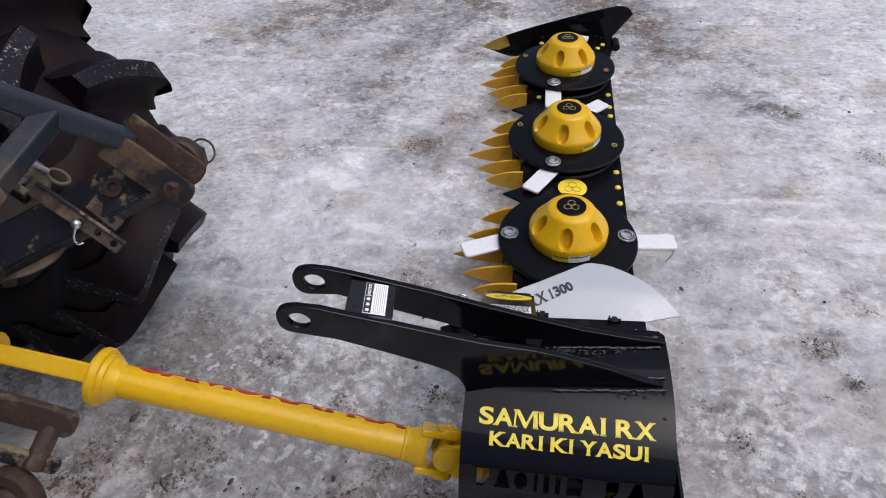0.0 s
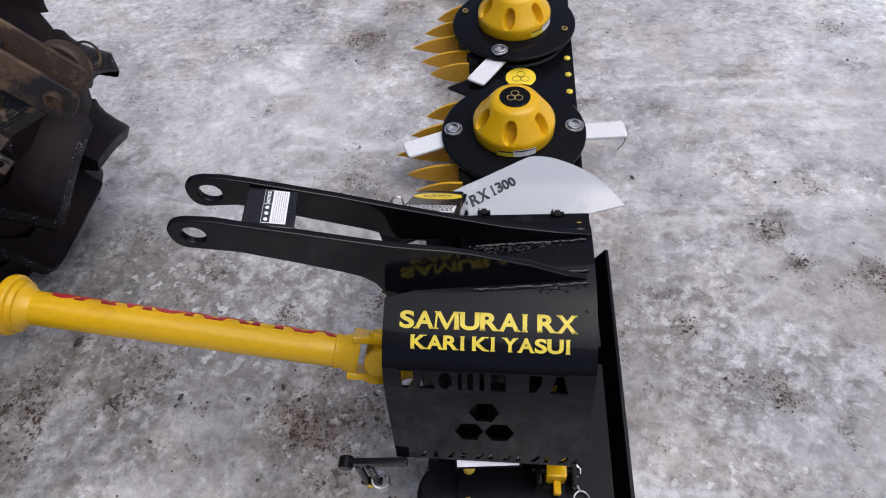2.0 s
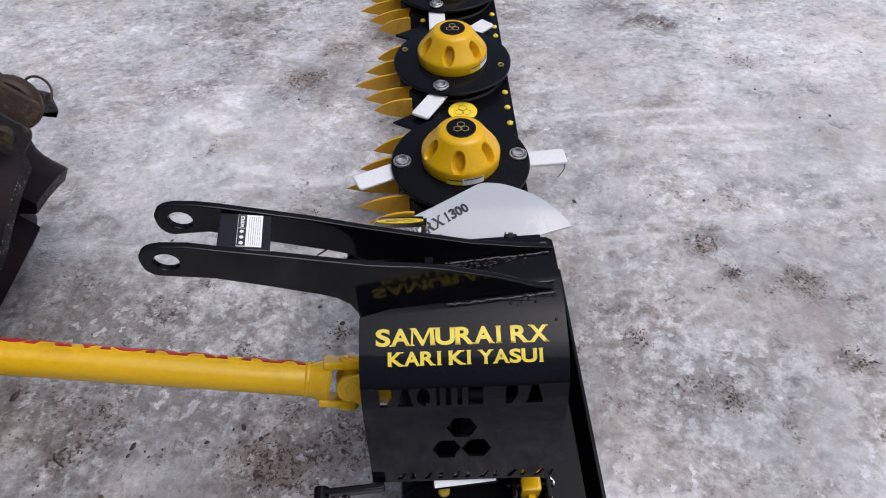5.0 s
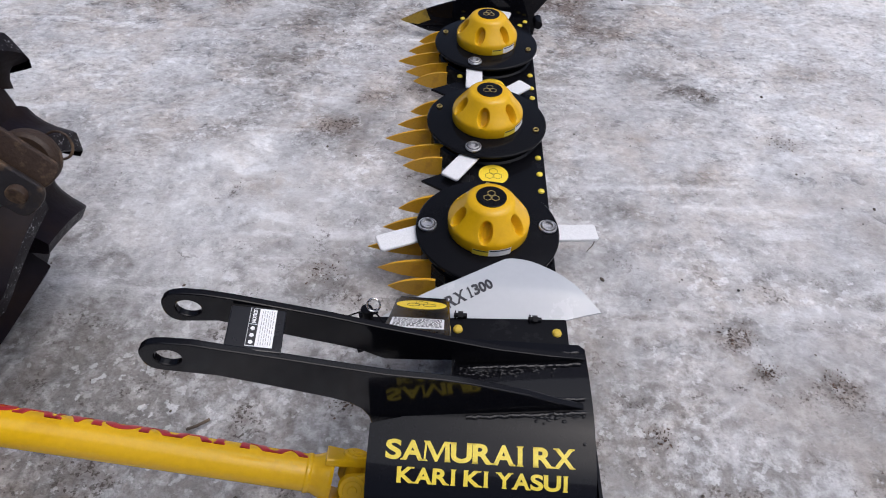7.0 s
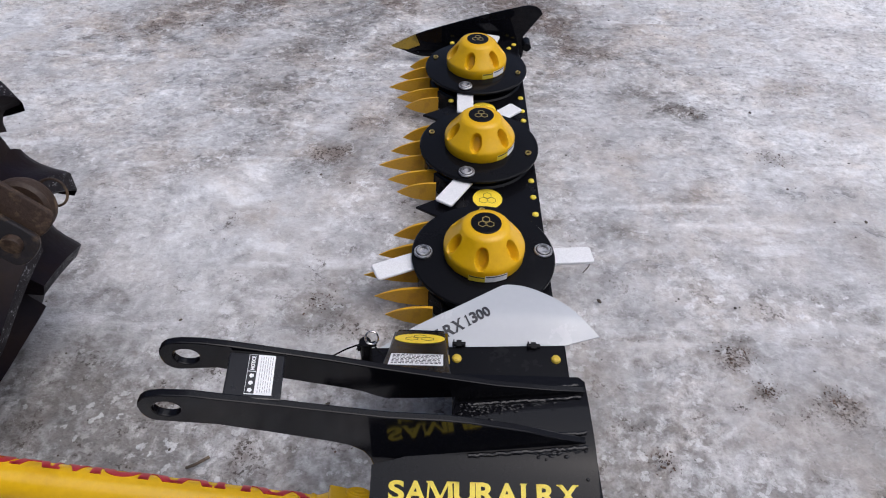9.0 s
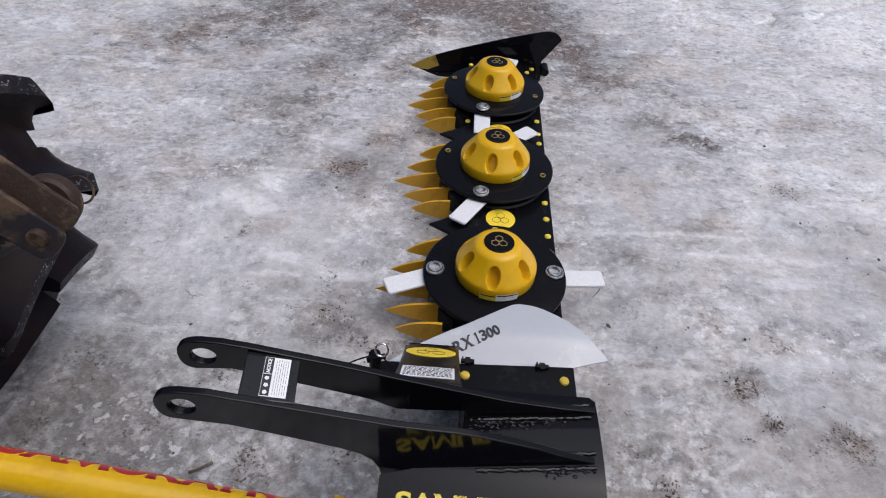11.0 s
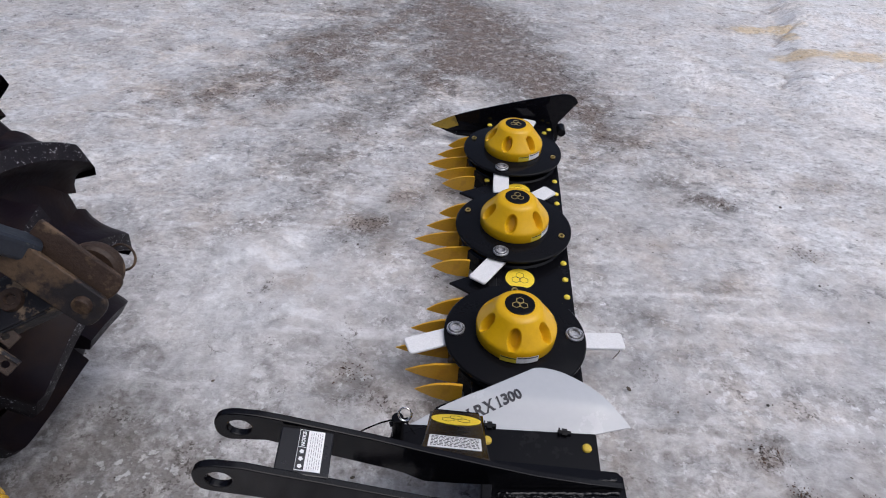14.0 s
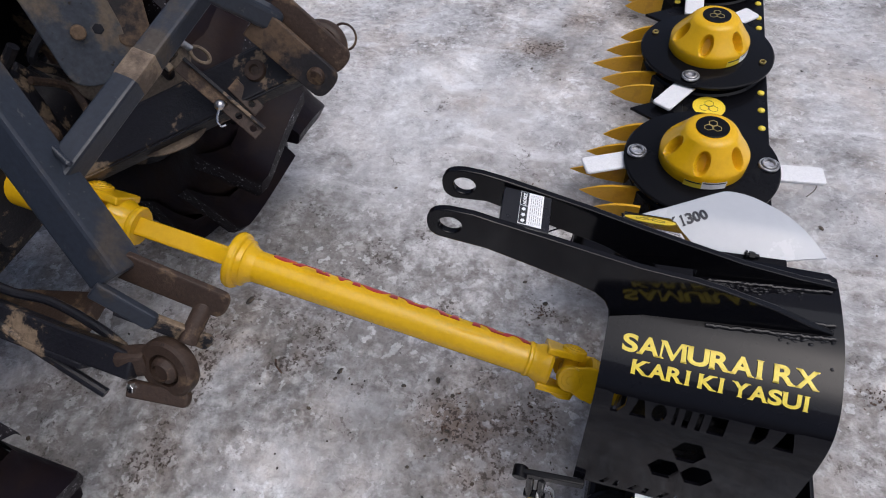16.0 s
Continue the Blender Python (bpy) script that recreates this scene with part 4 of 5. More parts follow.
# --- the rolled black cover
PROFILE = bezier([Vector((0.868, 0.470)), Vector((0.80, 0.479)), Vector((0.735, 0.478)), Vector((0.690, 0.466)), Vector((0.655, 0.450)), Vector((0.630, 0.421)), Vector((0.615, 0.375)), Vector((0.604, 0.320)), Vector((0.594, 0.265)), Vector((0.586, 0.222))], 8)
ARC = [0.0]
for _a, _b in zip(PROFILE, PROFILE[1:]):
    ARC.append(ARC[-1] + (_b - _a).length)


def on_cover(x, s, d=0.0):
    """The place on the cover at s metres along its bend from the back edge, d metres proud of it."""
    s = max(0.0, min(ARC[-1] - 1e-6, s))
    k = max(i for i in range(len(ARC) - 1) if ARC[i] <= s)
    u = (s - ARC[k]) / (ARC[k + 1] - ARC[k])
    p = PROFILE[k].lerp(PROFILE[k + 1], u)
    def nrm(j):
        j = max(1, min(len(PROFILE) - 2, j))
        t = (PROFILE[j + 1] - PROFILE[j - 1]).normalized()
        return Vector((t.y, -t.x))
    n = nrm(k).lerp(nrm(k + 1), u).normalized()
    if n.y < 0 and s < 0.1:
        n = -n
    if s >= 0.1 and n.x > 0:
        n = -n
    return Vector((x, p.x + n.x * d, p.y + n.y * d))


def bend(bm, lift=0.0):
    """Lays flat work (x, -s) on the cover."""
    for v in bm.verts:
        v.co = on_cover(v.co.x, -v.co.y, v.co.z + lift)
    return bm


def s_of(y=None, z=None):
    return min(range(len(ARC)), key=lambda k: abs(PROFILE[k].x - y) if y is not None else abs(PROFILE[k].y - z)), ARC


def s_at(y=None, z=None):
    k, arc = s_of(y, z)
    return arc[k]


CX0, CX1 = -0.163, 0.103


def cover():
    sl = ARC[-1]
    out = [(CX0, -0.160), (CX0, -sl + 0.0), (CX1 - 0.006, -sl), (CX1, -sl + 0.012), (CX1, -0.040), (CX1 - 0.007, -0.033), (-0.064, -0.033), (-0.067, -0.060), (-0.069, -0.135)]
    holes = []
    hs = s_at(z=0.357)
    for hx, hy in ((-0.034, -0.004), (-0.054, -0.054), (-0.013, -0.053)):
        holes.append([(hx + 0.0205 * math.cos(radians(60 * k)), -hs + hy + 0.0245 * math.sin(radians(60 * k))) for k in range(6)])
    # cut-out strokes of the maker's mark
    ps = s_at(z=0.411)
    for k, (x, w) in enumerate(((-0.140, 0.016), (-0.117, 0.020), (-0.092, 0.017), (-0.067, 0.019), (-0.040, 0.006), (-0.026, 0.019), (0.022, 0.015), (0.048, 0.023))):
        lo, hi, c = -ps - 0.0145, -ps + 0.0145, 0.0045
        if k in (0, 6):
            loop = [(x, lo), (x + w * 0.5, lo), (x + w, -ps), (x + w, hi), (x, hi)]
        elif k in (1, 7):
            loop = [(x, lo), (x + w, lo), (x + w * 0.68, hi), (x + w * 0.32, hi)]
        elif k == 2:
            loop = ellipse(x + w / 2, -ps, w / 2, 0.0145, 20)
        elif k == 3:
            holes.append([(x, lo), (x + c, lo), (x + c, hi), (x, hi)])
            loop = [(x + w - c * 1.6, lo), (x + w, lo), (x + w, hi), (x + w - c * 1.6, hi)]
        else:
            loop = [(x, lo), (x + w, lo), (x + w, hi), (x, hi)]
        holes.append(loop)
    for k in range(6):
        x = -0.128 + k * 0.040
        holes.append([(x, -sl + 0.006), (x + 0.007, -sl + 0.006), (x + 0.016, -sl + 0.022), (x + 0.010, -sl + 0.023)])
        holes.append([(x + 0.020, -sl + 0.006), (x + 0.026, -sl + 0.006), (x + 0.028, -sl + 0.020), (x + 0.023, -sl + 0.022)])
    bm = bend(sheet(out, holes, 0.004, [-c for c in np.arange(0.008, sl, 0.0085)]))
    cv = part("drive_cover", bm, BLACK, mower, "glossy black rolled sheet cover with cut-out marks", angle=45)
    # yellow printing
    s1, s2 = s_at(y=0.678), s_at(y=0.652)
    top = serif_line("SAMURAI RX", -0.142, 0.078, -s1 - 0.003, -s1 + 0.0195)
    for c in np.arange(0.1, 0.40, 0.006):
        bmesh.ops.bisect_plane(top, geom=top.verts[:] + top.edges[:] + top.faces[:], plane_co=(0, -c, 0), plane_no=(0, 1, 0))
    part("print_upper", bend(top, 0.0008), LEMON, cv, "yellow printed upper line")
    low = serif_line("KARI KI YASUI", -0.127, 0.072, -s2 + 0.0003, -s2 + 0.0178)
    for c in np.arange(0.1, 0.40, 0.006):
        bmesh.ops.bisect_plane(low, geom=low.verts[:] + low.edges[:] + low.faces[:], plane_co=(0, -c, 0), plane_no=(0, 1, 0))
    part("print_lower", bend(low, 0.0008), LEMON, cv, "yellow printed lower line")
    # side web on the open side and a dark inside
    prof = [(p.x, p.y) for p in PROFILE[::3] if p.x < 0.834]
    web = prof + [(0.60, 0.19), (0.830, 0.19)]
    m = Matrix(((0, 0, 1, CX1 - 0.012), (1, 0, 0, 0), (0, 1, 0, -0.004), (0, 0, 0, 1)))
    part("cover_web", plate([(y, z - 0.002) for y, z in web], (), 0.004, m), BLACK, cv)
    part("cover_rivet", lathe(bmesh.new(), [(0, 0.002), (0.0015, 0.0016), (0.0022, 0.0)], 10, Matrix.Translation(on_cover(0.090, s_at(y=0.70), 0.0))), TIE, cv)
    bm = bmesh.new()
    box(bm, (0.15, 0.12, 0.19), (0.01, 0.720, 0.26), bevel=0.02)
    box(bm, (0.10, 0.030, 0.24), (-0.075, 0.675, 0.27), bevel=0.006)
    part("gearbox", bm, PLATE, mower, "black gearbox under the cover")
    return cv


cover()


def fork():
    """Two upright plates that reach out over the drive shaft, tied by a cross plate."""
    def outline(rear):
        ex, ez, r = -0.356, 0.612, 0.0245
        end = [(ex - 0.001 - r * 1.08 * abs(math.cos(radians(a))) ** 0.72, ez + r * math.copysign(abs(math.sin(radians(a))) ** 0.80, math.sin(radians(a)))) for a in range(250, 89, -10)]
        if rear:
            top = [(-0.336, 0.633), (-0.310, 0.625), (-0.266, 0.609), (-0.209, 0.588), (-0.149, 0.563), (-0.084, 0.538), (-0.015, 0.512), (0.055, 0.493), (0.100, 0.484)]
            low = [(0.098, 0.455), (-0.064, 0.460), (-0.067, 0.492), (-0.111, 0.495), (-0.152, 0.500), (-0.164, 0.508), (-0.178, 0.519), (-0.196, 0.528), (-0.226, 0.541), (-0.263, 0.557), (-0.331, 0.587)]
        else:
            top = [(-0.330, 0.632), (-0.305, 0.623), (-0.253, 0.606), (-0.199, 0.5875), (-0.142, 0.5685), (-0.110, 0.561), (-0.082, 0.555), (-0.050, 0.545), (-0.016, 0.531), (0.018, 0.517), (0.040, 0.505), (0.060, 0.494), (0.092, 0.480)]
            low = [(0.088, 0.450), (-0.120, 0.440), (-0.156, 0.436), (-0.162, 0.452), (-0.165, 0.476), (-0.172, 0.495), (-0.186, 0.511), (-0.206, 0.523), (-0.231, 0.535), (-0.264, 0.551), (-0.317, 0.575)]
        return end + top + low
    for rear, y0, y1 in ((False, 0.701, 0.745), (True, 0.763, 0.812)):
        # the plate swings slightly away along its length
        bm = plate(outline(rear), (circle(-0.357, 0.611, 0.0135, 20),), 0.0085, Matrix(((1, 0, 0, 0), (0, 0, -1, 0), (0, 1, 0, 0), (0, 0, 0, 1))), 0.0015)
        for v in bm.verts:
            u = (v.co.x + 0.357) / 0.455
            v.co.y += y0 + (y1 - y0) * u
        arm = part("fork_arm", bm, SATIN, mower, "black steel fork arm with an eye at its end")
        rng = random.Random(5 + rear)
        for off in (-0.009, 0.009):
            bead = []
            for x in np.arange(-0.050, 0.094, 0.0035):
                yy = y0 + (y1 - y0) * (x + 0.357) / 0.455 + off + rng.uniform(-0.0009, 0.0009)
                k = min(range(len(PROFILE) - 1), key=lambda q: abs(PROFILE[q].x - yy))
                bead.append(Vector((x, yy, PROFILE[k].y + 0.001 + rng.uniform(-0.0007, 0.0007))))
            part("weld_bead", wire(bmesh.new(), bead, 0.0026, 8), WELD, arm, "lumpy glossy weld bead")
        # spatter and drips of paint beside the weld
        spat = bmesh.new()
        for k in range(150 if rear else 60):
            x = rng.uniform(-0.062, 0.060) if rear else rng.uniform(0.030, 0.092)
            yy = y0 + (y1 - y0) * (x + 0.357) / 0.455 - 0.007 - abs(rng.gauss(0, 0.0085)) * (1 - 0.6 * max(0.0, x) / 0.09)
            j = min(range(len(PROFILE) - 1), key=lambda q: abs(PROFILE[q].x - yy))
            r = rng.uniform(0.0009, 0.0026)
            bmesh.ops.create_icosphere(spat, subdivisions=1, radius=1, matrix=pose(x, yy, PROFILE[j].y, 0, 0, rng.uniform(-30, 30)) @ Matrix.Diagonal((r * rng.uniform(1, 2.6), r, r * 0.7, 1)))
        part("weld_spatter", spat, WELD, arm, "glossy lumps of weld spatter", angle=60)
    cp = part("fork_tie", box(bmesh.new(), (0.057, 0.054, 0.008), (-0.279, 0.7365, 0.6095), (0, 14, 6), 0.0015), TIE, mower, "black cross plate between the fork arms")
    up = pose(-0.279, 0.7345, 0.6095, 0, 14, 6) @ pose(0.0055, 0.0035, 0.0046)
    lb = part("label", turned(box(bmesh.new(), (0.027, 0.048, 0.0008)), up), LABEL, cp, "white caution label")
    part("label_band", turned(box(bmesh.new(), (0.0090, 0.0465, 0.0006), (-0.0085, 0.0, 0.0006)), up), INK, lb)
    nt = fit_width(lettering("NOTICE", 0.006), -0.0085, 0.0085, -0.002, 0.002)
    part("label_word", turned(nt, up @ pose(-0.0085, 0.0128, 0.0010, 0, 0, 90)), LABEL, lb, "white word on the black band")
    bm = bmesh.new()
    for k in range(3):
        merge(bm, plate(circle(-0.0085, -0.0195 + k * 0.0085, 0.0026, 5, k), (), 0.0006, pose(0, 0, 0.0010)))
    box(bm, (0.0080, 0.0006, 0.0006), (-0.0085, 0.0026, 0.0010))
    part("label_pictogram", turned(bm, up), LABEL, lb)
    part("label_print", turned(print_bars(6, -0.0215, 0.0215, -0.0122, 0.002, seed=5), up @ pose(0, 0, 0.0006, 0, 0, 90)), PRINT, lb)


fork()


def inner_end():
    """The near end of the bar: base plate, raised flanges, latch, locking arm."""
    base = part("base_plate", plate([(-0.075, 0.535), (0.170, 0.528), (0.170, 0.80), (-0.075, 0.80)], (), 0.010, pose(0, 0, 0.115), 0.002), PLATE, mower, "black steel base plate")
    bm = bmesh.new()
    box(bm, (0.252, 0.008, 0.085), (0.052, 0.528, 0.078), (0, 0, -2), 0.002)
    part("front_flange", bm, PLATE, base)
    m = Matrix(((0.35, 0, 1, 0.186), (0, 1, 0, 0), (1, 0, -0.35, 0.10), (0, 0, 0, 1)))
    part("side_guard", plate([(-0.055, 0.515), (0.030, 0.515), (0.030, 1.045), (-0.055, 1.06)], (), 0.007, m, 0.0015), BLACK, mower, "long black side plate")
    part("round_shoe", rod(bmesh.new(), (-0.086, 0.566, 0.018), (-0.086, 0.566, 0.110), 0.056, seg=48, bevel=0.008), PLATE, mower, "round black shoe")
    bm = bmesh.new()
    box(bm, (0.06, 0.30, 0.085), (-0.100, 0.71, 0.056), bevel=0.01)
    part("shoe_body", bm, PLATE, mower)
    sc = bmesh.new()
    lathe(sc, [(0, 0.007), (0.005, 0.0065), (0.0088, 0.004), (0.0098, 0.0)], 18)
    sc = mesh_of("screw", sc, ZINC)
    for x, y in ((-0.058, 0.550), (-0.059, 0.604), (0.146, 0.550)):
        part("screw", sc, YELLOW, base, "yellow domed screw head", pose(x, y, 0.120))
    # latch
    bm = bmesh.new()
    box(bm, (0.032, 0.050, 0.040), (0.078, 0.612, 0.140), bevel=0.004)
    box(bm, (0.012, 0.022, 0.014), (0.080, 0.578, 0.134), bevel=0.003)
    part("latch", bm, YELLOW, base, "yellow latch block")
    bm = bmesh.new()
    for x in (0.050, 0.104):
        box(bm, (0.008, 0.060, 0.050), (x, 0.605, 0.142), bevel=0.002)
    rod(bm, (0.040, 0.600, 0.148), (0.114, 0.600, 0.148), 0.006)
    part("latch_lug", bm, PLATE, base)
    ring = [(0.118 + 0.0125 * math.cos(t), 0.562 + 0.015 * math.sin(t), 0.128) for t in np.linspace(0, 2 * math.pi, 24, endpoint=False)]
    clip = wire(bmesh.new(), ring, 0.0014, 6, True)
    wire(clip, bezier([Vector((0.116, 0.577, 0.128)), Vector((0.108, 0.590, 0.140)), Vector((0.116, 0.602, 0.146)), Vector((0.108, 0.615, 0.150)), Vector((0.112, 0.645, 0.150))], 6), 0.0018, 6)
    part("spring_clip", clip, DULL_STEEL, base, "bright spring clip")
    lb = part("label", turned(box(bmesh.new(), (0.092, 0.018, 0.0008)), pose(-0.028, 0.590, 0.216, 38, 0, 5)), LABEL, base, "white label strip")
    part("label_holder", turned(box(bmesh.new(), (0.098, 0.024, 0.004)), pose(-0.028, 0.5915, 0.2135, 38, 0, 5)), PLATE, base)
    part("label_print", turned(print_bars(1, -0.040, 0.040, 0.001, 0.008, seed=8), pose(-0.028, 0.590, 0.2166, 38, 0, 5)), INK, lb)
    # locking arm with its hanging pin
    bm = bmesh.new()
    box(bm, (0.092, 0.009, 0.020), (-0.192, 0.576, 0.222), (0, 0, 4), 0.002)
    rod(bm, (-0.238, 0.564, 0.222), (-0.238, 0.582, 0.222), 0.011, bevel=0.002)
    la = part("locking_arm", bm, PLATE, mower, "black flat locking arm")
    bm = bmesh.new()
    rod(bm, (-0.222, 0.574, 0.216), (-0.222, 0.574, 0.118), 0.0060, bevel=0.001)
    rod(bm, (-0.205, 0.574, 0.216), (-0.205, 0.574, 0.128), 0.0060, bevel=0.001)
    box(bm, (0.034, 0.012, 0.010), (-0.213, 0.574, 0.128), bevel=0.002)
    part("arm_pin", bm, PLATE, la)
    part("pin_end", rod(bmesh.new(), (-0.216, 0.574, 0.122), (-0.216, 0.574, 0.112), 0.0085, bevel=0.002), LEMON, la, "yellow end of the pin")
    coil = [(-0.196 + 0.0125 * math.cos(t), 0.570 + 0.0125 * math.sin(t), 0.158 - 0.0016 * t) for t in np.linspace(0, 6 * math.pi, 60)]
    part("coil_spring", wire(bmesh.new(), coil, 0.0018, 6), STEEL, la, "bright coil spring")


inner_end()

# ---------------------------------------------------------------- drive shaft
TUBE_R = 0.0250
SH_A, SH_B = Vector((-0.150, 0.7125, 0.283)), Vector((-1.060, 0.7125, 0.496))
AXIS = (SH_B - SH_A).normalized()


def on_shaft(d):
    """A point d metres along the drive line from the mower's end."""
    return SH_A + AXIS * d


shaft = thing("drive_shaft", (SH_A + SH_B) / 2, "yellow telescopic drive shaft with red printing between tractor and mower", "drive shaft")


BOSS = Vector((0.20, -0.72, 0.74))
BOSS = (BOSS - AXIS * BOSS.dot(AXIS)).normalized()
RISE = AXIS.cross(BOSS).normalized()


def yoke(bm, at, way, boss, size=0.90):
    """A forked end: hub, two cheeks with round bosses, one of which looks along boss."""
    m, _ = along(at, at + way)
    q = m.to_3x3().inverted() @ Vector(boss)
    turn = math.degrees(math.atan2(q.y, q.x))
    m = m @ pose(0, 0, 0, 0, 0, turn) @ Matrix.Scale(size, 4)
    def P(x, y, z):
        return m @ Vector((x, y, z))
    # weld ring on the tube, then a neck that widens into the fork
    lathe(bm, [(0.0, -0.073), (0.0275, -0.073), (0.0298, -0.070), (0.0298, -0.066), (0.0284, -0.063), (0.0290, -0.058), (0.0315, -0.052), (0.0345, -0.044), (0.0360, -0.036), (0.0345, -0.031), (0.0, -0.030)], 32, m)
    for s in (-1, 1):
        out = [(-0.030, -0.046), (-0.027, -0.024), (-0.0215, -0.008), (-0.0205, 0.002), (-0.016, 0.014), (-0.006, 0.021), (0.006, 0.021), (0.016, 0.014), (0.0205, 0.002), (0.0215, -0.008), (0.027, -0.024), (0.030, -0.046)]
        mm = m @ Matrix(((0, 0, 1, s * 0.031), (1, 0, 0, 0), (0, 1, 0, 0), (0, 0, 0, 1)))
        merge(bm, plate(out, (), 0.012, mm, 0.003))
        rod(bm, P(s * 0.030, 0, 0), P(s * 0.042, 0, 0), 0.0185, seg=28, bevel=0.002)
        rod(bm, P(s * 0.041, 0, 0), P(s * 0.0440, 0, 0), 0.0135, 0.0125, seg=24)
        rod(bm, P(s * 0.043, 0, 0), P(s * 0.0460, 0, 0), 0.0070, 0.0060, seg=16)
    return bm


def drive_shaft():
    L0, L1 = 0.096, 0.566
    m, _ = along(on_shaft(L0), on_shaft(L1))
    n = L1 - L0
    tube = bmesh.new()
    lathe(tube, [(0, 0), (0.023, 0), (TUBE_R, 0.002), (TUBE_R, n - 0.022), (0.0275, n - 0.016), (0.0310, n - 0.010), (0.0335, n - 0.007), (0.0365, n - 0.006), (0.0372, n - 0.002), (0.0378, n + 0.001), (0.0420, n + 0.003), (0.0440, n + 0.006), (0.0445, n + 0.012), (0.0430, n + 0.016), (0.0360, n + 0.018), (0.022, n + 0.021), (0.022, n + 0.010), (0, n + 0.010)], 56, m)
    tb = part("outer_tube", tube, SHAFT_YELLOW, shaft, "yellow painted tube with a flared collar")
    part("tube_hole", rod(bmesh.new(), m @ Vector((-0.0113, -0.0210, 0.055)), m @ Vector((-0.0116, -0.0215, 0.0551)), 0.0032, seg=12), INK, tb)
    # red letters round the far upper side of the tube
    work = serif_line("SAMURAI RX", 0.042, 0.450, -0.0215, 0.0215)
    up = Vector((0, 0.96, 0.28))
    up = (up - AXIS * up.dot(AXIS)).normalized()
    side = AXIS.cross(up)
    if side.y < 0:
        side = -side
    for c in np.arange(-0.03, 0.03, 0.003):
        bmesh.ops.bisect_plane(work, geom=work.verts[:] + work.edges[:] + work.faces[:], plane_co=(0, c, 0), plane_no=(0, 1, 0))
    for v in work.verts:
        a, r = v.co.y / TUBE_R, TUBE_R + 0.0005 + v.co.z
        v.co = on_shaft(L1 - v.co.x) + (up * math.cos(a) + side * math.sin(a)) * r
    part("print_letters", work, RED, tb, "red printing along the tube")
    inner = bmesh.new()
    beam(inner, on_shaft(L1 - 0.02), on_shaft(0.765), 0.029, 0.029, 0.004, up=(0, -0.45, 1))
    part("inner_bar", inner, SHAFT_YELLOW, shaft, "yellow square inner bar")
    # joint at the mower
    part("yoke", yoke(bmesh.new(), on_shaft(0.050), -AXIS, RISE), SHAFT_YELLOW, shaft, "yellow forked joint end")
    part("yoke", yoke(bmesh.new(), on_shaft(0.050), AXIS, BOSS), SHAFT_YELLOW, shaft, "yellow forked joint end")
    bm = bmesh.new()
    for way in (BOSS, RISE):
        rod(bm, on_shaft(0.050) - way * 0.034, on_shaft(0.050) + way * 0.034, 0.011)
    part("cross", bm, SHAFT_YELLOW, shaft)
    part("stub", rod(bmesh.new(), on_shaft(0.01), on_shaft(-0.05), 0.026), SHAFT_YELLOW, shaft)
    # joint at the tractor
    part("yoke", yoke(bmesh.new(), on_shaft(0.812), AXIS, RISE, 1.05), SHAFT_YELLOW, shaft, "yellow forked joint end")
    part("yoke", yoke(bmesh.new(), on_shaft(0.812), -AXIS, BOSS, 1.05), SHAFT_YELLOW, shaft, "yellow forked joint end")
    part("stub", rod(bmesh.new(), on_shaft(0.865), on_shaft(0.99), 0.030), SHAFT_YELLOW, shaft)


drive_shaft()

# ---------------------------------------------------------------- tractor
tractor = thing("tractor", (-1.25, 0.715, 0.0), "rear end of a muddy old tractor with dark tyres", "tractor")


def tyre_mesh(width=0.34, r=0.377):
    """The carcass of a farm tyre."""
    bm = bmesh.new()
    w = width / 2
    prof = [(0.205, -w * 0.62), (0.225, -w * 0.76), (0.280, -w * 0.96), (0.320, -w * 0.98), (r - 0.030, -w * 0.93), (r - 0.010, -w * 0.80), (r, -w * 0.5), (r + 0.003, 0), (r, w * 0.5), (r - 0.010, w * 0.80), (r - 0.030, w * 0.93), (0.320, w * 0.98), (0.280, w * 0.96), (0.225, w * 0.76), (0.205, w * 0.62)]
    lathe(bm, prof, 96)
    return mesh_of("tyre", bm, RUBBER, 32)


def lug_mesh(side, width=0.34, r=0.377, high=0.055):
    """One slanting lug, from the tyre's middle out over its shoulder: a flat tread face, and flanks that run out in a hollow curve."""
    bm = bmesh.new()
    w = width / 2
    def P(a, rr, y):
        return Vector((rr * math.cos(a), rr * math.sin(a), y))
    vs = []
    for j in range(13):
        s = j / 12
        y = side * (-0.012 + (w + 0.014) * min(1.0, s * 1.14))
        drop = max(0.0, s - 0.82) / 0.18
        a = -0.25 * s + 0.05 * math.sin(math.pi * s)
        rt, rb = r + high - 0.016 * drop, r - 0.010 - 0.085 * drop
        half = 0.0125 + 0.006 * s
        flank = [(0.056, 0.0), (0.036, 0.007), (0.021, 0.020), (0.011, 0.038), (0.004, 0.9 * (rt - rb)), (0.0, rt - rb)]
        left = [P(a - (half + q * (1 - 0.72 * drop)) / r, rb + min(u, rt - rb), y) for q, u in flank]
        right = [P(a + (half + q * (1 - 0.72 * drop)) / r, rb + min(u, rt - rb), y) for q, u in reversed(flank)]
        vs.append([bm.verts.new(p) for p in left + right])
    n = len(vs[0])
    for A, B in zip(vs, vs[1:]):
        for q in range(n - 1):
            f = bm.faces.new((A[q], A[q + 1], B[q + 1], B[q]))
            f.material_index = 1 if q == n // 2 - 1 else 0
    bm.faces.new(vs[0])
    bm.faces.new(vs[-1][::-1]).material_index = 1
    me = mesh_of("lug", bm, RUBBER, 42)
    me.materials.append(LUG)
    return me


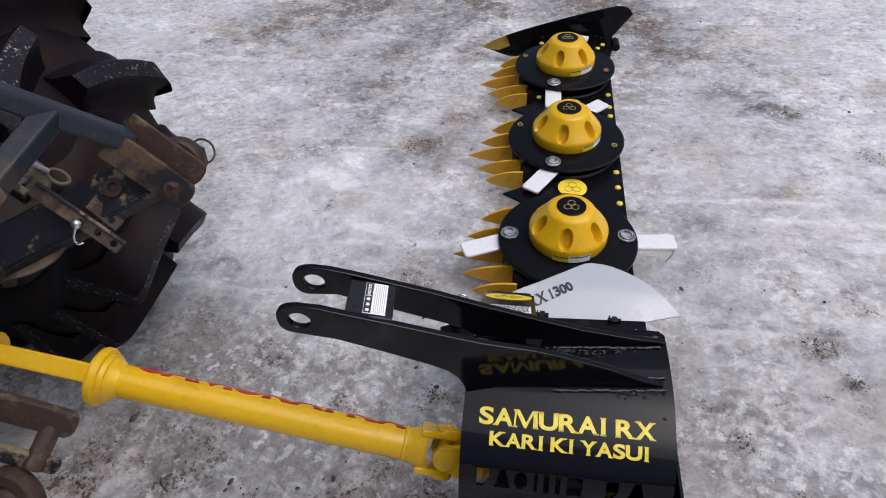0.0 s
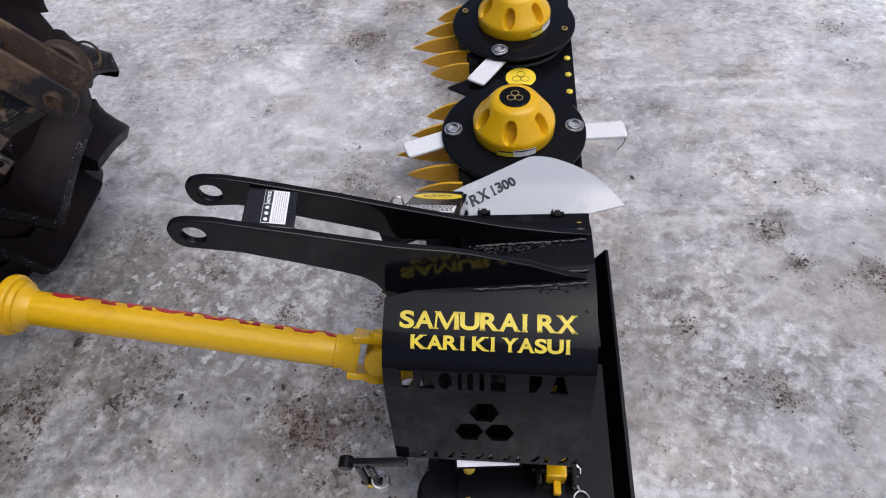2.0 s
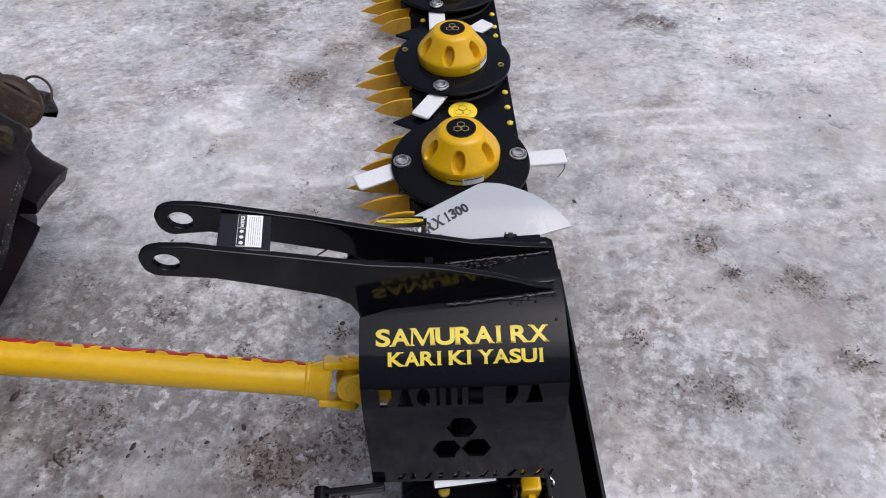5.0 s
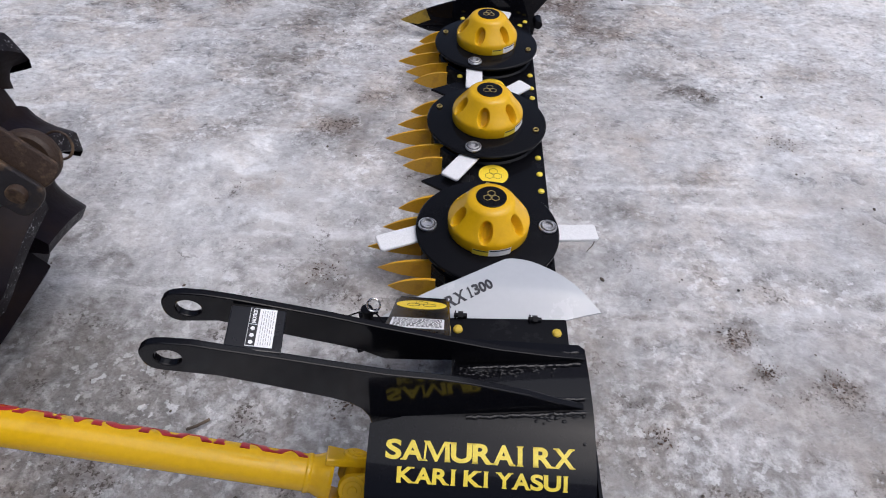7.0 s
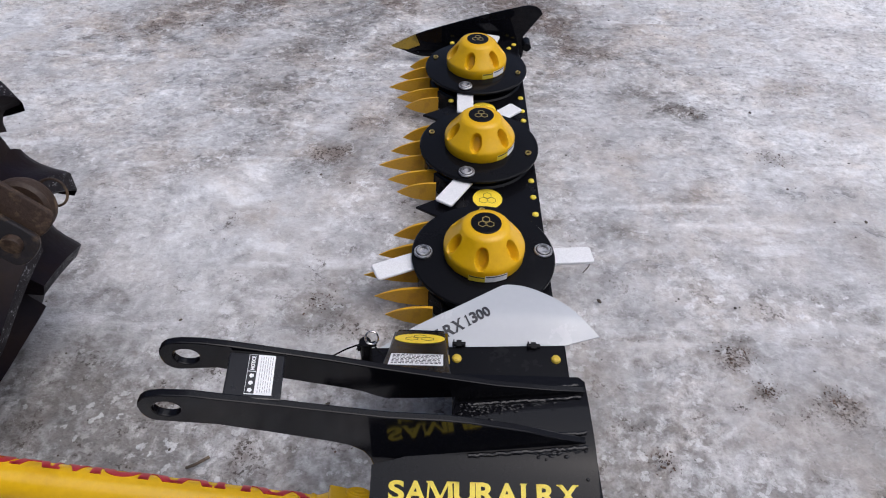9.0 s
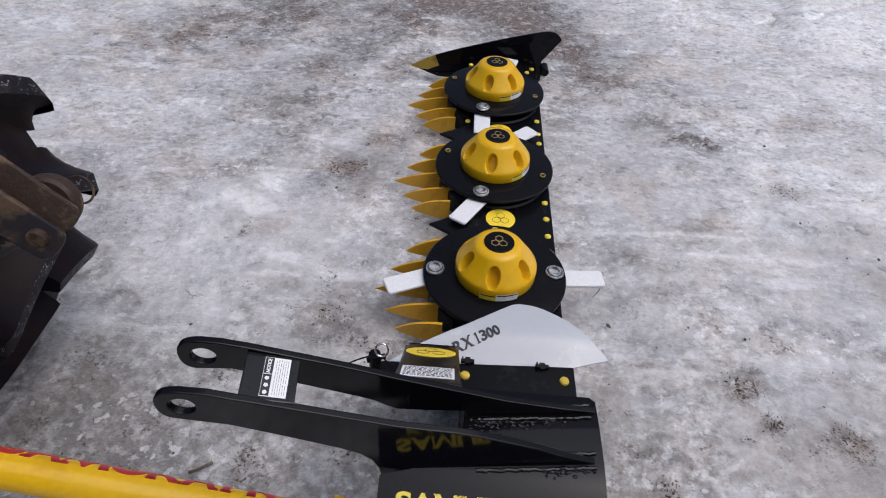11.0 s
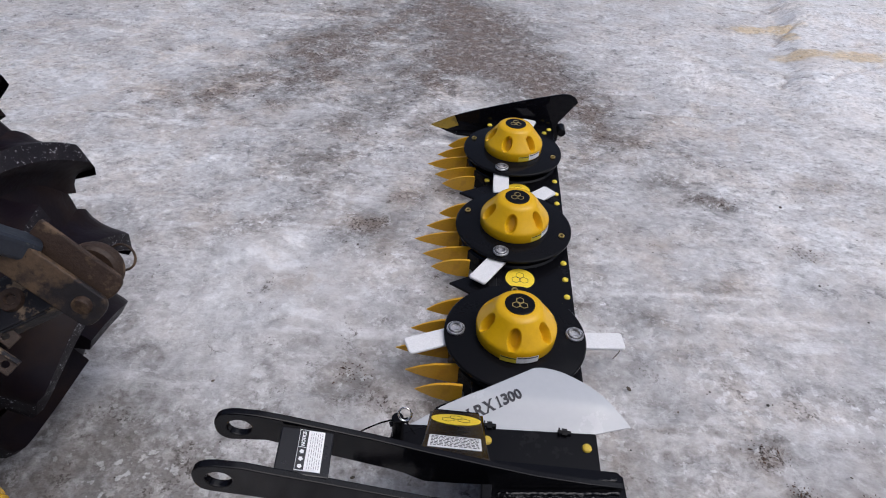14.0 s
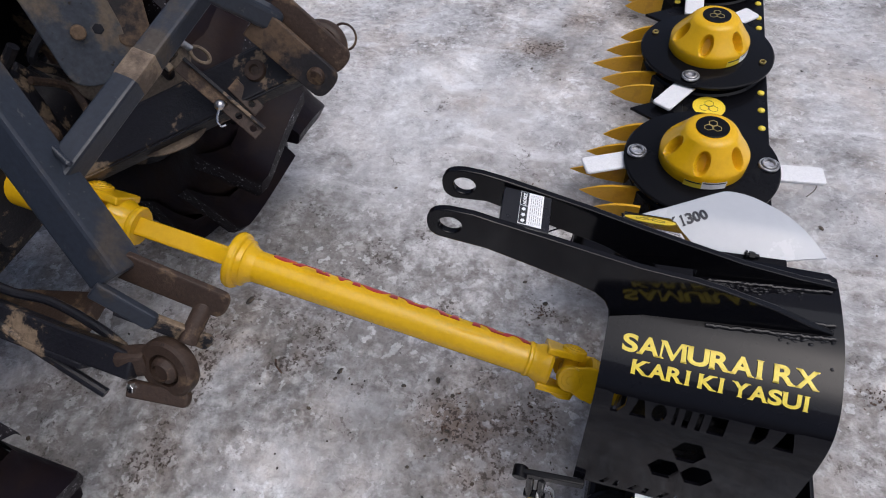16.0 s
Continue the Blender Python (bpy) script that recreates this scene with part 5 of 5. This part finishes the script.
def wheels():
    me, left, right = tyre_mesh(), lug_mesh(-1), lug_mesh(1)
    for y, turn in ((1.140, 5.0), (0.215, 19.0)):
        m = Matrix.Translation(-tractor.location) @ pose(-1.240, y, 0.432, 90, 0, 0) @ pose(0, 0, 0, 0, 0, turn)
        ty = part("tyre", me, RUBBER, tractor, "worn black tyre with deep slanting lugs", m)
        for k in range(13):
            part("lug", left, RUBBER, ty, "", pose(0, 0, 0, 0, 0, 360 / 13 * k))
            part("lug", right, RUBBER, ty, "", pose(0, 0, 0, 0, 0, 360 / 13 * (k + 0.5)))
        bm = bmesh.new()
        lathe(bm, [(0.0, -0.05), (0.09, -0.05), (0.12, -0.02), (0.185, -0.01), (0.195, -0.11), (0.212, -0.125), (0.216, -0.118), (0.205, 0.0), (0.216, 0.118), (0.212, 0.125), (0.195, 0.11), (0.185, 0.03), (0.12, 0.02), (0.0, 0.02)], 48)
        part("rim", bm, LINK, ty, "dirty dark wheel rim", Matrix())


wheels()


def tongue(p, q, width, thick, face, hole=0.0, root=0.02):
    """A flat plate with a rounded end from p to q; its broad side looks towards face."""
    p, q = Vector(p), Vector(q)
    x = (q - p).normalized()
    z = (Vector(face) - x * Vector(face).dot(x)).normalized()
    y = z.cross(x)
    m = Matrix((x, y, z)).transposed().to_4x4()
    m.translation = p
    n, h = (q - p).length, width / 2
    out = [(-root, -h), (n - h * 0.55, -h)] + [(n - h * 0.55 + h * abs(math.cos(radians(a))) ** 0.75 * 0.75, h * math.copysign(abs(math.sin(radians(a))) ** 0.85, a)) for a in range(-78, 79, 13)] + [(n - h * 0.55, h), (-root, h)]
    return plate(out, (circle(n - h * 0.6, 0, hole, 16),) if hole else (), thick, m, min(0.003, thick * 0.25))


NEAR_ELBOW, NEAR_TOP = Vector((-0.694, 0.544, 0.611)), Vector((-0.980, 0.732, 0.929))
FAR_ELBOW, FAR_TOP = Vector((-0.664, 0.935, 0.684)), Vector((-0.955, 0.745, 1.004))
FACE = Vector((0.30, -0.50, 0.80))
LINK_A, LINK_B = Vector((-1.020, 0.733, 0.512)), Vector((-0.662, 0.944, 0.627))
STRAP_A, STRAP_B = Vector((-0.795, 0.861, 0.650)), Vector((-0.694, 0.847, 0.553))


def hitch_frame():
    """The blue-grey triangular frame between the lift arms."""
    fr = part("hitch_arm", beam(bmesh.new(), NEAR_ELBOW, NEAR_TOP, 0.046, 0.046, 0.005, up=(0.15, -0.95, 0.40)), BLUE, tractor, "blue-grey painted box-section arm")
    part("hitch_arm", beam(bmesh.new(), FAR_ELBOW, FAR_TOP, 0.031, 0.030, 0.006, up=(0.0, 0.1, 1.0)), BLUE, tractor, "blue-grey painted box-section arm")
    a, b = NEAR_ELBOW.lerp(NEAR_TOP, 0.25), FAR_ELBOW.lerp(FAR_TOP, 0.22)
    st = part("cross_strut", beam(bmesh.new(), a, b, 0.030, 0.030, 0.004, up=(0.25, -0.3, 1)), BLUE, tractor, "blue-grey cross strut with an unpainted band")
    part("bare_band", beam(bmesh.new(), a.lerp(b, 0.46), a.lerp(b, 0.60), 0.0312, 0.0312, 0.004, up=(0.25, -0.3, 1)), MUD, st, "bare muddy band")
    # weld seams at the joints
    bm = bmesh.new()
    for k in range(14):
        t = k / 13
        p = a.lerp(b, 0.085) + Vector((0.024 * (2 * t - 1), -0.012 * (2 * t - 1), 0.021))
        bmesh.ops.create_icosphere(bm, subdivisions=1, radius=0.0045, matrix=Matrix.Translation(p))
    part("weld_seam", bm, BLUE, st)
    # near fork: a rusty cheek, a slim painted cheek with a bent root, and the pin between them
    side = (0.25, -1.0, 0.45)
    part("fork_plate", tongue((-0.681, 0.557, 0.609), (-0.595, 0.565, 0.554), 0.036, 0.010, side, 0.0, 0.016), RUST, tractor, "rusty brown fork plate")
    part("fork_root", tongue((-0.700, 0.519, 0.611), (-0.656, 0.519, 0.567), 0.0235, 0.011, side, 0.0, 0.010), BLUE, tractor, "bent blue-grey fork root")
    part("fork_plate", tongue((-0.680, 0.517, 0.585), (-0.610, 0.530, 0.521), 0.021, 0.009, side, 0.0, 0.012), LINK, tractor, "slim worn fork plate")
    part("fork_pin", rod(bmesh.new(), (-0.619, 0.562, 0.556), (-0.627, 0.517, 0.535), 0.0110, bevel=0.002), RUST, tractor, "worn steel pin")
    # far fork: a mud-patched cheek and a rusty cheek behind it
    part("fork_plate", tongue((-0.682, 0.914, 0.690), (-0.592, 0.903, 0.612), 0.048, 0.009, side, 0.0, 0.01), STREAKED, tractor, "brown fork plate streaked with mud and black paint")
    part("fork_plate", tongue((-0.665, 0.946, 0.700), (-0.578, 0.930, 0.632), 0.040, 0.009, side, 0.0, 0.01), RUST, tractor, "rusty brown fork plate")
    part("fork_pin", rod(bmesh.new(), (-0.608, 0.896, 0.628), (-0.612, 0.985, 0.622), 0.0125, bevel=0.002), RUST, tractor, "worn steel pin")


hitch_frame()


def tractor_rear():
    # ball end and wire ring behind the far fork
    turn = Vector((0.12, -0.93, 0.34)).to_track_quat("Z", "Y").to_matrix().to_4x4()
    turn.translation = (-0.630, 0.972, 0.626)
    be = part("ball_end", lathe(bmesh.new(), [(0.019, -0.013), (0.032, -0.013), (0.0365, -0.009), (0.0380, -0.003), (0.0380, 0.003), (0.0365, 0.009), (0.032, 0.013), (0.019, 0.013), (0.018, 0.0), (0.019, -0.013)], 44, turn), RUST, tractor, "rusty ball end with a wire ring")
    part("ball", lathe(bmesh.new(), [(0.0, -0.019), (0.011, -0.019), (0.016, -0.012), (0.0185, 0.0), (0.016, 0.012), (0.011, 0.019), (0.0, 0.019)], 28, turn), RUST, be, "dark worn ball")
    ring = [(-0.606 + 0.019 * math.cos(t), 1.000 + 0.008 * math.sin(t), 0.626 + 0.017 * math.sin(t)) for t in np.linspace(0, 2 * math.pi, 24, endpoint=False)]
    part("ring", wire(bmesh.new(), ring, 0.0018, 7, True), RUST, be)
    # far lower link: a wide black channel with a bolt, caked with mud
    a, b = LINK_A, LINK_B
    bm = beam(bmesh.new(), a, b, 0.064, 0.014, 0.003, up=FACE)
    ln = part("lower_link", bm, LINK, tractor, "black channel link caked with dried mud")
    x = (b - a).normalized()
    z = (FACE - x * FACE.dot(x)).normalized()
    y = z.cross(x)
    bm = bmesh.new()
    for s in (-1, 1):
        beam(bm, a + y * 0.031 * s - z * 0.014, b + y * 0.031 * s - z * 0.014, 0.008, 0.036, 0.002, up=FACE)
    part("link_flange", bm, LINK, ln)
    mid = a.lerp(b, 0.86) + z * 0.008
    part("link_bolt", lathe(bmesh.new(), [(0.0, 0.0015), (0.006, 0.0015), (0.008, 0.005), (0.0145, 0.005), (0.0165, 0.0)], 24, Matrix.Translation(mid) @ z.to_track_quat("Z", "Y").to_matrix().to_4x4()), RUST, ln, "rusty bolt boss")
    part("crescent_plate", plate([(p.x, p.y) for p in bezier([Vector((-0.075, 0.004)), Vector((-0.030, -0.020)), Vector((0.025, -0.026)), Vector((0.062, -0.010)), Vector((0.078, 0.022))], 6)] + [(0.06, 0.030), (-0.02, 0.020)], (), 0.006, Matrix.Translation(a.lerp(b, 0.46) - y * 0.022 - z * 0.020) @ Matrix((x, y, z)).transposed().to_4x4(), 0.001), MUD, ln, "pale worn crescent plate")
    # drilled strap across the link, with its pin
    p, q = STRAP_A, STRAP_B
    sx = (q - p).normalized()
    sz = (FACE - sx * FACE.dot(sx)).normalized()
    sm = Matrix((sx, sz.cross(sx), sz)).transposed().to_4x4()
    sm.translation = p
    n = (q - p).length
    part("drilled_strap", plate([(0, -0.010), (n, -0.010), (n, 0.010), (0, 0.010)], [circle(n - 0.012 - 0.026 * k, 0, 0.0048, 12) for k in range(3)], 0.006, sm, 0.001), RUST, ln, "drilled steel strap")
    part("strap_edge", turned(box(bmesh.new(), (n, 0.005, 0.016), (n / 2, 0.0105, 0.003), bevel=0.001), sm), LINK, ln)
    part("drilled_strap", plate([(n - 0.075, 0.020), (n - 0.022, 0.016), (n - 0.022, 0.036), (n - 0.075, 0.040)], [circle(n - 0.036, 0.026, 0.0045, 12)], 0.006, sm @ pose(0, 0, -0.012), 0.001), RUST, ln, "drilled steel strap")
    bm = bmesh.new()
    bmesh.ops.create_uvsphere(bm, u_segments=16, v_segments=10, radius=0.008, matrix=sm @ Matrix.Translation((0.075, -0.006, 0.010)))
    wire(bm, [sm @ v for v in bezier([Vector((0.078, -0.012, 0.012)), Vector((0.085, -0.024, 0.012)), Vector((0.094, -0.028, 0.010)), Vector((0.098, -0.022, 0.008))], 5)], 0.0018, 6)
    part("strap_pin", bm, STEEL, ln, "dull pin with a wire tail")
    # clevis at the strap's upper end, threaded rod, hook
    bm = bmesh.new()
    rod(bm, (-0.985, 0.905, 0.690), (-0.885, 0.905, 0.655), 0.0085, seg=14)
    rod(bm, (-0.945, 0.905, 0.676), (-0.925, 0.905, 0.669), 0.0155, seg=6)
    rod(bm, (-0.905, 0.905, 0.662), (-0.885, 0.905, 0.655), 0.0150, seg=6)
    box(bm, (0.050, 0.040, 0.014), (-0.862, 0.898, 0.640), (10, 35, -12), 0.004)
    box(bm, (0.050, 0.014, 0.034), (-0.850, 0.880, 0.632), (10, 35, -12), 0.004)
    tb = part("turnbuckle", bm, LINK, tractor, "threaded check rod with nuts")
    bm = bmesh.new()
    p, q = Vector((-0.842, 0.909, 0.668)), Vector((-0.824, 0.926, 0.628))
    rod(bm, p, q, 0.0050, bevel=0.001)
    rod(bm, p - (q - p) * 0.08, p + (q - p) * 0.12, 0.0072, seg=16, bevel=0.001)
    hk = part("hook_rod", bm, DULL_STEEL, tractor, "bright rod with a rusty eyelet")
    d = (q - p).normalized()
    e = d.cross(FACE).normalized()
    hook = [q + d * (0.016 - 0.017 * math.cos(t)) + e * 0.0095 * math.sin(t) for t in np.linspace(0, 2 * math.pi, 20, endpoint=False)]
    part("hook", wire(bmesh.new(), hook, 0.0030, 8, True), MUD, hk)
    # brown leaf brackets behind the frame
    tp = part("top_bracket", tongue((-0.957, 0.878, 0.810), (-0.914, 0.846, 0.628), 0.098, 0.014, (0.7, -0.6, 0.3), 0.0, 0.05), BLUE_MUD, tractor, "blue-painted bracket plate caked with mud")
    part("bracket_bolt", rod(bmesh.new(), (-0.934, 0.855, 0.690), (-0.918, 0.841, 0.698), 0.010, seg=16, bevel=0.002), RUST, tp, "rusty bolt head")
    part("bracket_slot", rod(bmesh.new(), (-0.916, 0.872, 0.686), (-0.9095, 0.8665, 0.689), 0.008, seg=6, bevel=0.001), LINK, tp)
    part("top_bracket", tongue((-0.905, 0.955, 0.790), (-0.885, 0.893, 0.652), 0.046, 0.020, (0.7, -0.6, 0.3)), STREAKED, tractor, "rusty brown bracket plate")
    part("side_plate", tongue((-1.080, 0.960, 0.600), (-0.880, 0.905, 0.560), 0.160, 0.012, (0.5, -0.6, 0.6)), CAKED, tractor, "mud-coloured steel side plate")
    # near lower link with its eye, ball and lever
    a, b, eye = Vector((-0.985, 0.506, 0.527)), Vector((-0.690, 0.481, 0.514)), Vector((-0.648, 0.494, 0.510))
    x = (b - a).normalized()
    z = (Vector((0.45, -0.55, 0.70)) - x * Vector((0.45, -0.55, 0.70)).dot(x)).normalized()
    m = Matrix((x, z.cross(x), z)).transposed().to_4x4()
    m.translation = a
    n = (b - a).length
    nl = part("lower_link", plate([(0.0, -0.020), (n * 0.62, -0.019), (n * 0.86, -0.015), (n + 0.006, -0.014), (n + 0.006, 0.017), (n * 0.90, 0.020), (n * 0.70, 0.018), (0.0, 0.018)], (), 0.020, m, 0.004), LINK, tractor, "black link with a ball end")
    part("link_flange", turned(box(bmesh.new(), (n * 0.80, 0.008, 0.030), (n * 0.40, -0.019, -0.004), (0, 0, 0.6), 0.002), m), LINK, nl)
    # worn eye: a thick ring that stands on edge, its ball, and the pin's tail
    ring = Vector((-0.052, -0.851, 0.520)).to_track_quat("Z", "Y").to_matrix().to_4x4()
    ring.translation = eye
    part("eye", lathe(bmesh.new(), [(0.021, -0.010), (0.033, -0.010), (0.0370, -0.007), (0.0380, -0.002), (0.0380, 0.002), (0.0370, 0.007), (0.033, 0.010), (0.021, 0.010), (0.020, 0.0), (0.021, -0.010)], 44, ring), RUST, nl, "worn eye of the link")
    part("eye_neck", beam(bmesh.new(), b - x * 0.020, eye - x * 0.028, 0.026, 0.034, 0.006, up=(0.0, 0.3, 0.95)), RUST, nl)
    bm = bmesh.new()
    lathe(bm, [(0.0, -0.016), (0.011, -0.016), (0.017, -0.010), (0.0195, 0.0), (0.017, 0.010), (0.011, 0.016), (0.011, 0.012), (0.0, 0.012)], 28, ring)
    part("ball", bm, RUST, nl, "dark worn ball")
    part("link_tail", tongue((-0.676, 0.466, 0.488), (-0.622, 0.472, 0.481), 0.021, 0.012, (0.2, -0.6, 0.8)), RUST, nl)
    part("link_nut", rod(bmesh.new(), (-0.686, 0.468, 0.492), (-0.688, 0.460, 0.498), 0.006, seg=6, bevel=0.001), STEEL, nl, "bright worn nut")
    part("lever", wire(bmesh.new(), bezier([Vector((-1.000, 0.530, 0.560)), Vector((-0.940, 0.508, 0.550)), Vector((-0.870, 0.484, 0.525)), Vector((-0.800, 0.469, 0.496)), Vector((-0.741, 0.458, 0.462))], 8), 0.0062, 10), LINK, nl, "bent steel lever")
    part("lever", wire(bmesh.new(), bezier([Vector((-0.990, 0.540, 0.560)), Vector((-0.900, 0.528, 0.534)), Vector((-0.840, 0.532, 0.522)), Vector((-0.770, 0.520, 0.508)), Vector((-0.730, 0.508, 0.495))], 8), 0.0062, 10), LINK, nl, "bent steel lever")
    # unseen housing block added above the axle, to back and shade the hitch
    bm = bmesh.new()
    box(bm, (0.52, 0.38, 0.40), (-1.45, 0.715, 0.86), bevel=0.07, seg=3)
    rod(bm, (-1.30, 0.715, 0.98), (-1.18, 0.715, 1.00), 0.07, 0.05, 28, 0.01)
    part("unseen_housing", bm, RUST, tractor, "dark unseen housing block above the axle")
    # axle, gearcase, drawbar: the dark mass behind the links
    bm = bmesh.new()
    rod(bm, (-1.24, 0.12, 0.43), (-1.24, 1.28, 0.43), 0.075, seg=28, bevel=0.01)
    box(bm, (0.50, 0.34, 0.42), (-1.42, 0.715, 0.52), bevel=0.04)
    box(bm, (0.12, 0.22, 0.22), (-1.12, 0.735, 0.52), bevel=0.03)
    ax = part("rear_axle", bm, LINK, tractor, "dark oily rear axle and gearcase")
    part("drawbar", box(bmesh.new(), (0.34, 0.07, 0.03), (-1.18, 0.62, 0.24), (0, -8, 6), 0.006), RUST, ax, "rusty drawbar")
    rng = random.Random(41)
    for k in range(7):
        p = Vector((-1.06 + rng.uniform(-0.04, 0.04), 0.74 + 0.035 * k, 0.62 + rng.uniform(-0.04, 0.06)))
        d = [p + Vector((rng.uniform(-0.02, 0.06), rng.uniform(-0.03, 0.03), -0.05 * j + rng.uniform(-0.01, 0.01))) for j in range(4)]
        part("hose", wire(bmesh.new(), bezier(d, 6), rng.uniform(0.006, 0.012), 8), RUST if k % 2 else LINK, ax, "muddy hydraulic hose")
    for k in range(6):
        p = Vector((-1.07 + rng.uniform(-0.05, 0.05), 0.70 + 0.04 * k, 0.60 + rng.uniform(-0.05, 0.07)))
        part("fitting", rod(bmesh.new(), p, p + Vector((rng.uniform(-0.03, 0.03), rng.uniform(-0.03, 0.03), 0.035)), rng.uniform(0.010, 0.020), seg=rng.choice((6, 16)), bevel=0.002), RUST if k % 2 else LINK, ax, "muddy fitting")


tractor_rear()


# ---------------------------------------------------------------- small litter on the snow
def litter():
    rng = random.Random(7)
    bm = bmesh.new()
    spots = [(-0.40, 0.55, 0.25), (-0.32, 0.64, 0.10), (-0.9, 0.7, 0.3), (0.6, 1.3, 0.6), (-0.7, 2.0, 0.7), (0.8, 2.3, 0.5)]
    for k in range(420):
        cx, cy, sp = spots[rng.randrange(len(spots))]
        x, y = rng.gauss(cx, sp), rng.gauss(cy, sp)
        r = rng.uniform(0.0008, 0.0024) if k % 7 else rng.uniform(0.0025, 0.0050)
        bmesh.ops.create_icosphere(bm, subdivisions=1, radius=1, matrix=pose(x, y, 0.001, 0, 0, rng.uniform(0, 180)) @ Matrix.Diagonal((r, r * rng.uniform(0.6, 1.8), r * 0.8, 1)))
    ob = new("grit", mesh_of("grit", bm, GRIT))
    tagged(ob, "dark grit and crumbs scattered over the snow", "grit", kind="stuff")
    # chips of bark and soil in tight heaps
    chips = bmesh.new()
    heaps = [(0.788, 1.105, 0.030), (0.370, 0.950, 0.024), (0.639, 1.117, 0.020), (0.590, 1.212, 0.036), (0.820, 0.878, 0.026), (0.526, 0.800, 0.034), (-0.390, 0.710, 0.050), (-0.225, 0.765, 0.040), (-0.380, 1.341, 0.034), (0.742, 2.233, 0.050), (0.950, 1.980, 0.040), (-0.275, 0.985, 0.020)]
    for cx, cy, sp in heaps:
        for k in range(64):
            r = rng.uniform(0.0006, 0.0015) if k % 8 else rng.uniform(0.0016, 0.0027)
            m = pose(rng.gauss(cx, sp * 0.75), rng.gauss(cy, sp * 0.6), 0.002, rng.uniform(-25, 25), rng.uniform(-25, 25), rng.uniform(0, 180)) @ Matrix.Diagonal((r * rng.uniform(1.0, 2.8), r, r * 0.6, 1))
            bmesh.ops.create_icosphere(chips, subdivisions=1, radius=1, matrix=m)
    tagged(new("bark_chips", mesh_of("bark_chips", chips, BARK)), "small heaps of brown bark chips on trodden snow", "bark chips", kind="stuff")
    # larger crumbs, each a rough broken lump
    for x, y, long, wide, turn in ((-0.915, 0.860, 0.024, 0.012, 62), (-0.268, 1.009, 0.013, 0.010, 10), (-0.275, 0.970, 0.007, 0.006, 0), (-0.646, 0.746, 0.017, 0.009, 65), (-0.507, 0.749, 0.011, 0.007, 20), (-0.650, 0.728, 0.010, 0.006, 60)):
        bm = bmesh.new()
        bmesh.ops.create_icosphere(bm, subdivisions=2, radius=1)
        for v in bm.verts:
            v.co = v.co * rng.uniform(0.75, 1.15)
            v.co.x, v.co.y, v.co.z = v.co.x * long / 2, v.co.y * wide / 2, v.co.z * wide * 0.35
        ob = new("bark_crumb", mesh_of("bark_crumb", bm, GRIT, 30))
        ob.matrix_world = pose(x, y, 0.004, 0, 0, turn)
        tagged(ob, "dark lump of bark lying on trodden snow", "bark crumb", "bark crumbs on the snow")
    for x, y, n, turn, thick, mat, label in ((0.276, 1.450, 0.070, 52, 0.0013, GRIT, "thin dark twig lying on the snow"), (-0.574, 0.905, 0.045, 18, 0.0032, MUD, "pale broken splinter lying on the snow"), (-0.788, 0.735, 0.036, -58, 0.0022, BARK, "short reddish stalk lying on the snow")):
        q = bezier([Vector((x, y, 0.008)), Vector((x + n * 0.45 * math.cos(radians(turn)), y + n * 0.45 * math.sin(radians(turn)), 0.013)), Vector((x + n * math.cos(radians(turn + 14)), y + n * math.sin(radians(turn + 14)), 0.008))], 6)
        t = new("twig", mesh_of("twig", wire(bmesh.new(), q, thick, 7), mat))
        tagged(t, label, "twig")


litter()
